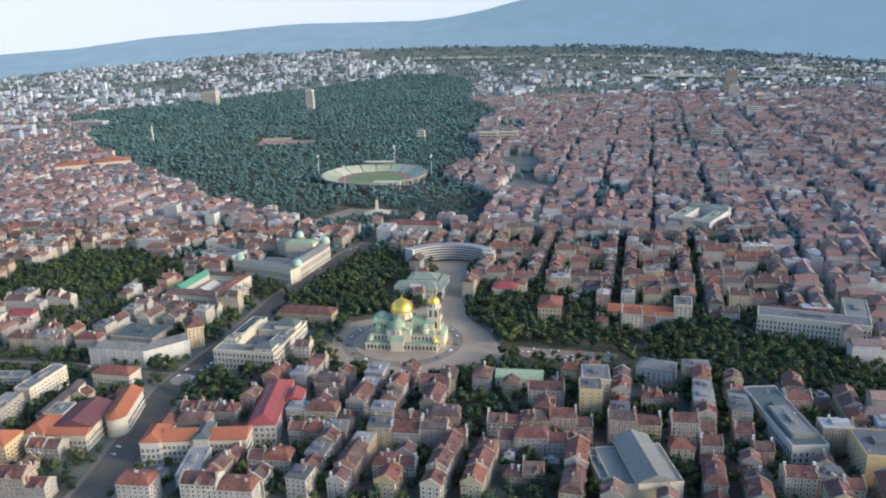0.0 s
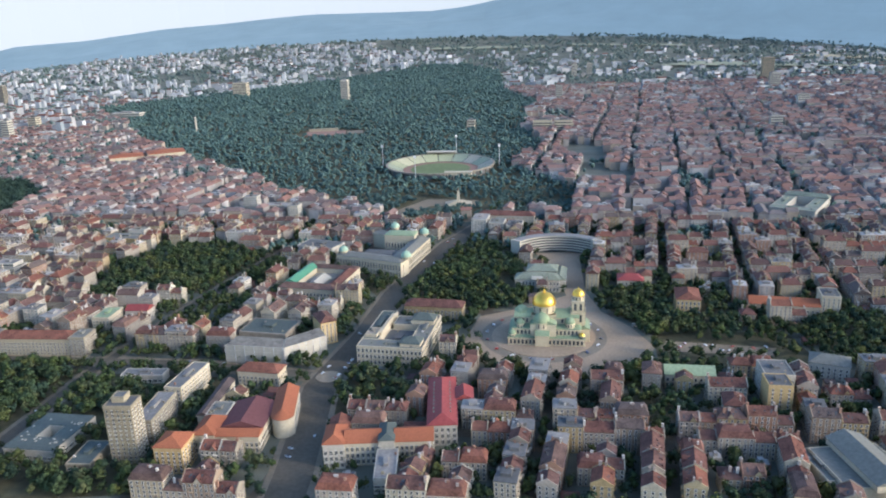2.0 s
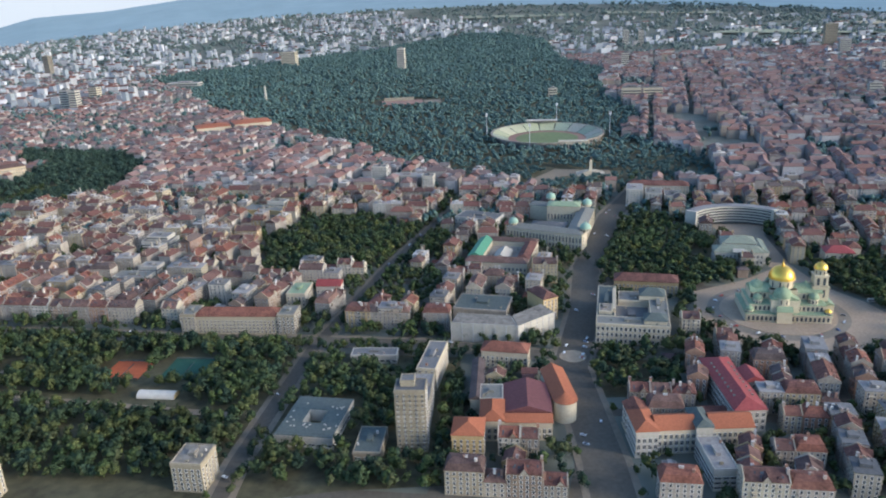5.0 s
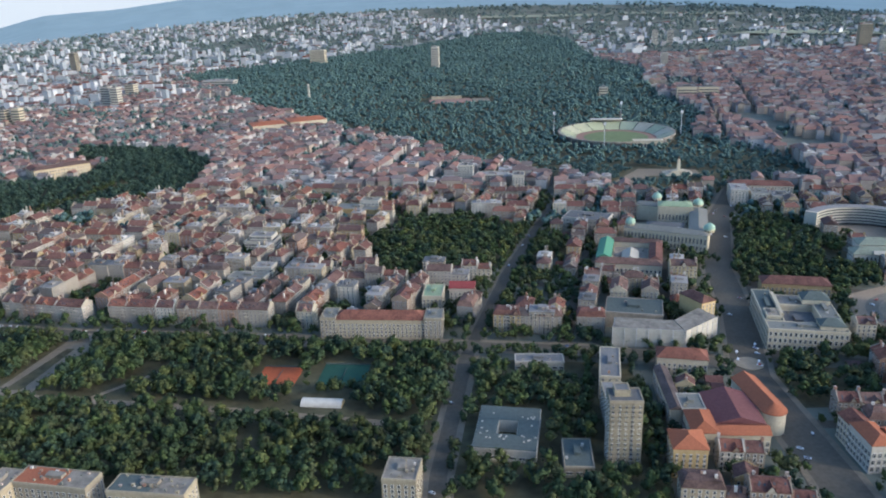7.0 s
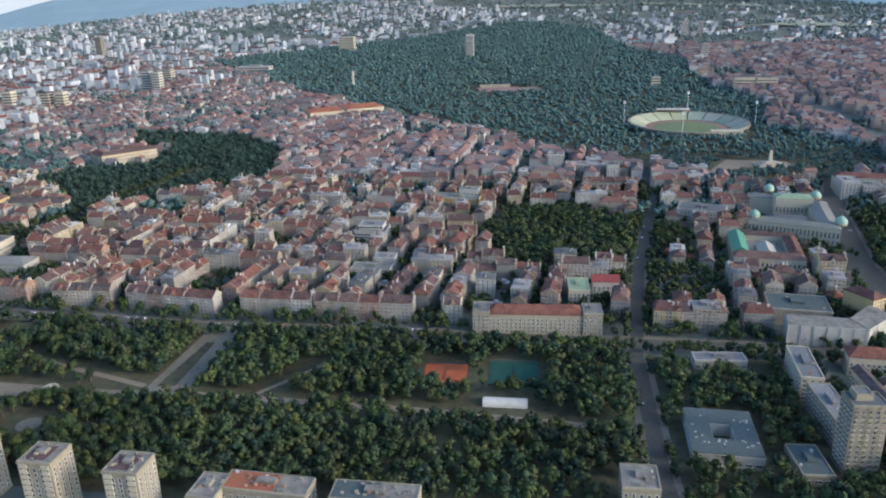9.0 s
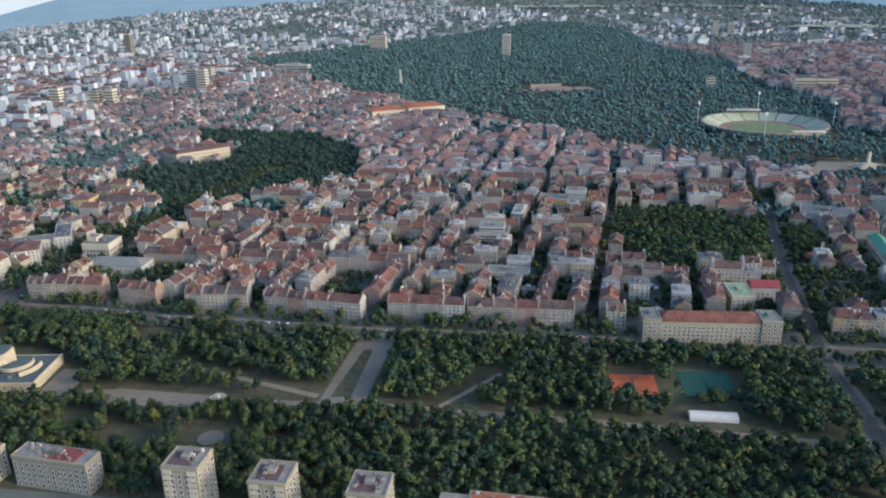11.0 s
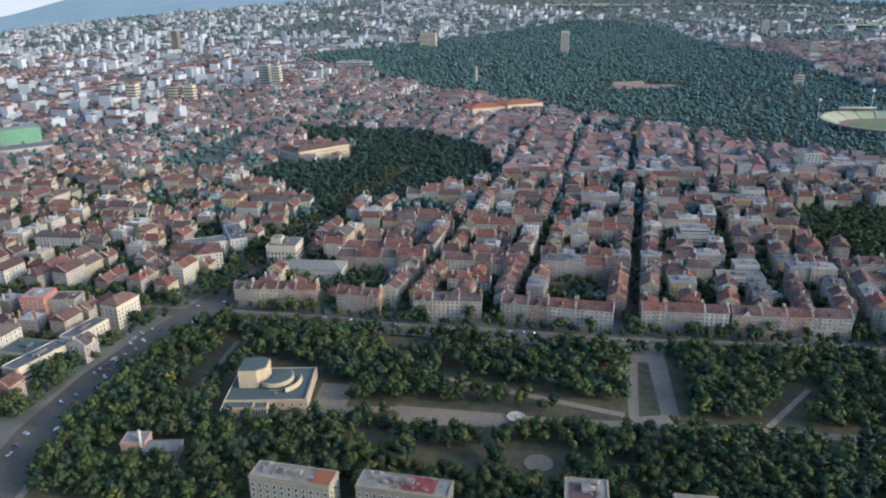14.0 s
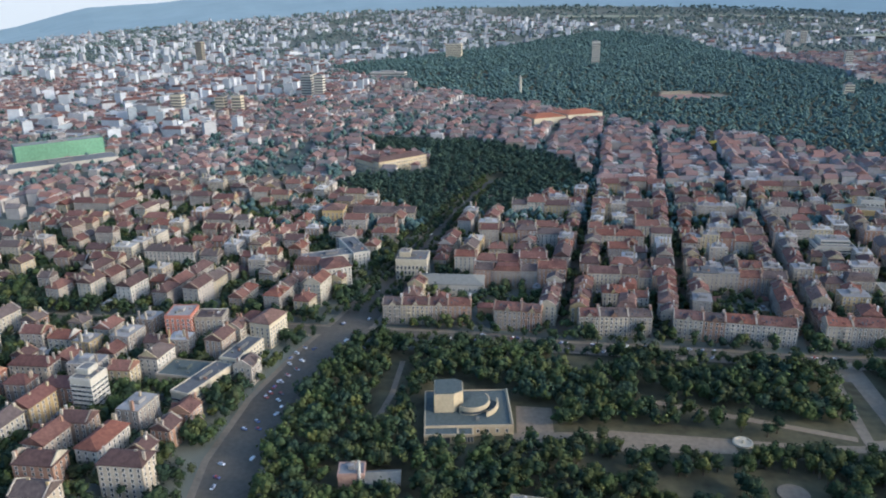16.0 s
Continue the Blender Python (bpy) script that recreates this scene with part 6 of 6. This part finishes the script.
# trees along the streets
for line, offs, step, y0 in ((PARKROAD, (-8.2, -5.4, 6.0), 3.4, 0), (BOULEVARD, (-9.5, 9.5), 7.0, 0), (AVENUE, (-8, -3.5, 3.5, 8), 3.6, 418), (AVENUE, (12.5,), 6.0, 0), (SIDE, (-4.6, 4.6), 5.0, 0)):
    for (x0, y0_), (x1, y1_) in zip(line, line[1:]):
        L = math.hypot(x1 - x0, y1_ - y0_)
        for k in range(int(L / step)):
            for o in offs:
                u = (k + rnd.random()) * step / L
                x, y = x0 + (x1 - x0) * u - o * (y1_ - y0_) / L + rnd.uniform(-1, 1), y0_ + (y1_ - y0_) * u + o * (x1 - x0) / L + rnd.uniform(-1, 1)
                if y < y0 or y > 690 or rnd.random() < 0.2 or inside((x, y), SQUARE) or near_line((x, y), BOULEVARD, 6) or near_line((x, y), PARKROAD, 3.6) or (y < 418 and near_line((x, y), AVENUE, 8.5)):
                    continue
                if any(abs((x - bx) * c + (y - by) * s) < w + 1 and abs(-(x - bx) * s + (y - by) * c) < d + 1 for bx, by, w, d, c, s in BUILT):
                    continue
                co, fa = rnd.choice(CROWNV)
                park_woods.add(co, fa, x, y, 0, rnd.uniform(0.6, 0.9), rnd.uniform(0, 6.28))
for p in SQUARE_TREES:
    co, fa = rnd.choice(CROWNV)
    park_woods.add(co, fa, p[0], p[1], 0, rnd.uniform(0.6, 0.9), rnd.uniform(0, 6.28))
park_woods.ob("park_trees", "massed green crowns of park and courtyard trees")
far_woods, park_woods2, far_trees = Woods(), Woods(), Woods()
for poly, step, kinds, z in ((WOOD, 5.0, CROWNV, 2.6),):
    x0, x1, y0, y1 = -720, -500, 520, 860
    for i in range(int((x1 - x0) / step)):
        for j in range(int((y1 - y0) / step)):
            x, y = x0 + i * step + rnd.uniform(-3, 3), y0 + j * step + rnd.uniform(-3, 3)
            if inside((x, y), poly) and park_free(x, y):
                park_woods2.add(*rnd.choice(kinds), x, y, 0, rnd.uniform(0.9, 1.25), rnd.uniform(0, 6.28))
for _ in range(30000):
    x, y = rnd.uniform(-905, 30), 620 + 1920 * rnd.random() ** 1.35
    if not inside((x, y), FOREST) or not park_free(x, y):
        continue
    s = 2.3 + (y - 620) / 900
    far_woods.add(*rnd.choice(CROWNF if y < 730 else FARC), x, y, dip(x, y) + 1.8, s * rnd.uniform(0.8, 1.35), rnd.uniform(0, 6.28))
for _ in range(27000):
    y = 540 + 3300 * rnd.random() ** 1.6
    x = rnd.uniform(-0.66 * y - 520, 0.58 * y + 100)
    if noise.noise((x / 120, y / 170, 1)) < -0.18 or inside((x, y), FOREST) or not free((x, y), 1.0):
        continue
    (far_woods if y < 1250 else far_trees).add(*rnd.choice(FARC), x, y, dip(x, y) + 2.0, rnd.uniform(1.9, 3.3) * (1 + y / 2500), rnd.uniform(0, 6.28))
park_woods2.ob("wood", "dense dark green wood beside a palace", WOODLEAF)
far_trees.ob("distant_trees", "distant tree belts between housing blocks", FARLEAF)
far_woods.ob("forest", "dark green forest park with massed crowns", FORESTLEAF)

# ---- far hills ----
hm = Mesh()
R0, NB, NR = 3850.0, 120, 12
SKYLINE = [(-80, -60), (-40, -60), (-33.5, 0), (-31.5, 42), (-29.2, 88), (-25, 105), (-19.5, 154), (-16.5, 166), (-9.5, 206), (-3.5, 202), (-1, 202), (1.5, 220), (4, 255), (6.3, 300), (17, 450), (30, 600), (45, 640), (80, 500)]


def ridge(b):
    """Height of the skyline over the bearing in degrees to the right of ahead."""
    for (b0, h0), (b1, h1) in zip(SKYLINE, SKYLINE[1:]):
        if b0 <= b <= b1:
            return h0 + (h1 - h0) * (b - b0) / (b1 - b0)
    return 0.0


vs = []
for i in range(NB + 1):
    b = -60 + 120 * i / NB
    for j in range(NR + 1):
        u = j / NR
        r = R0 + 800 * u
        x, y = -300 + r * math.sin(radians(b)), r * math.cos(radians(b))
        foot = min(dip(x, y), 90.0) - 3
        z = foot + (ridge(b) - foot) * u ** 1.3 + (14 * noise.noise((b / 5, u * 3, 2)) + 6 * noise.noise((b / 1.3, u * 6, 7))) * min(1, 3 * u) * (1.0 if j < NR else 0.3)
        vs.append((x, y, z))
hm.add(vs, [(i * (NR + 1) + j, (i + 1) * (NR + 1) + j, (i + 1) * (NR + 1) + j + 1, i * (NR + 1) + j + 1) for i in range(NB) for j in range(NR)])
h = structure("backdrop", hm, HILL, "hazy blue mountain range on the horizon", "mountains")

sk, n = Mesh(), 40
sk.add([(-300 + 4690 * math.sin(radians(-62 + 124 * i / n)), 4690 * math.cos(radians(-62 + 124 * i / n)), z) for z in (-600, 1500) for i in range(n + 1)], [(i + 1, i, n + 1 + i, n + 2 + i) for i in range(n)])
structure("sky_backdrop", sk, SKYGLOW, "pale hazy evening sky behind the mountains", "sky")


# ---- cars and buses ----
def car(rnd):
    t = thing("car", "small parked car with dark windows", "car", group="cars in the streets")
    part("body", Mesh().box(-1.15, -0.47, 0.16, 1.15, 0.47, 0.46), CARS, t)
    part("cabin", Mesh().add([(-0.75, -0.43, 0.46), (0.6, -0.43, 0.46), (0.6, 0.43, 0.46), (-0.75, 0.43, 0.46), (-0.55, -0.36, 0.8), (0.3, -0.36, 0.8), (0.3, 0.36, 0.8), (-0.55, 0.36, 0.8)], [(0, 1, 5, 4), (1, 2, 6, 5), (2, 3, 7, 6), (3, 0, 4, 7), (4, 5, 6, 7)]), CARS, t)
    part("windscreen", Mesh().add([(0.595, -0.38, 0.5), (0.595, 0.38, 0.5), (0.33, 0.34, 0.78), (0.33, -0.34, 0.78)], [(0, 1, 2, 3)]), GLASS, t)
    w = Mesh().turn([(0, -0.08), (0.17, -0.08), (0.17, 0.08), (0, 0.08)], 10)
    w = Mesh().add([(x, z, y) for x, y, z in w.v], w.f).data("wheel", RUBBER)
    for x in (-0.7, 0.7):
        for y in (-0.46, 0.46):
            part("wheel", w, None, t).matrix_basis = pose(x, y, 0.18)
    return t


rnd = random.Random(31)
first = car(rnd)
spots = []
for line, off, n in ((BOULEVARD, 4.2, 14), (BOULEVARD, -4.2, 12), (AVENUE, 4, 24), (AVENUE, -5, 20), (PARKROAD, 3, 26), (PARKROAD, -3, 22), (SIDE, 1.6, 8)):
    for _ in range(n):
        k = rnd.randrange(len(line) - 1)
        (x0, y0), (x1, y1) = line[k], line[k + 1]
        L, u = math.hypot(x1 - x0, y1 - y0), rnd.random()
        x, y = x0 + (x1 - x0) * u - off * (y1 - y0) / L, y0 + (y1 - y0) * u + off * (x1 - x0) / L
        if 200 < y < 620 and x > -720:
            spots.append((x, y, math.degrees(math.atan2(y1 - y0, x1 - x0))))
for k in range(16):
    spots.append((-671 + rnd.uniform(-5, 5), 312 + k * 4.8, 75 + rnd.uniform(-8, 8)))
    spots.append((13 + k * 3.2, 371 + rnd.uniform(-5, 5) - k * 0.4, rnd.choice((70.5, 227.1))))
for k in range(18):
    a = 0.2 + k * 0.35 + rnd.uniform(-0.08, 0.08)
    spots.append((-47.8 + 30 * math.cos(a), 386.7 + 30 * math.sin(a), math.degrees(a) + 90))
for k, (x, y, a) in enumerate(spots):
    m = pose(x, y, 0.21, 0, 0, a + rnd.choice((-11.3, 242.6)))
    if k:
        copy_thing(first, m)
    else:
        first.matrix_basis = m
for x, y, a in ((-450.1, 326.1, 80), (3.9, 396.9, -12)):
    t = thing("bus", "long white city bus at a stop", "bus", pose(x, y, 0.22, 0, 0, a))
    part("body", Mesh().box(-3.4, -0.7, 0.25, 3.4, 0.7, 1.75).box(-3.2, -0.6, 1.75, 3.2, 0.6, 1.85), WHITE, t)
    part("window_band", Mesh().box(-3.3, -0.73, 0.95, 3.3, 0.73, 1.45), GLASS, t)
    for q in (-2.2, 2.2):
        for v in (-0.66, 0.66):
            part("wheel", Mesh().box(-0.28, -0.08, 0, 0.28, 0.08, 0.5), RUBBER, t).matrix_basis = pose(q, v, 0)
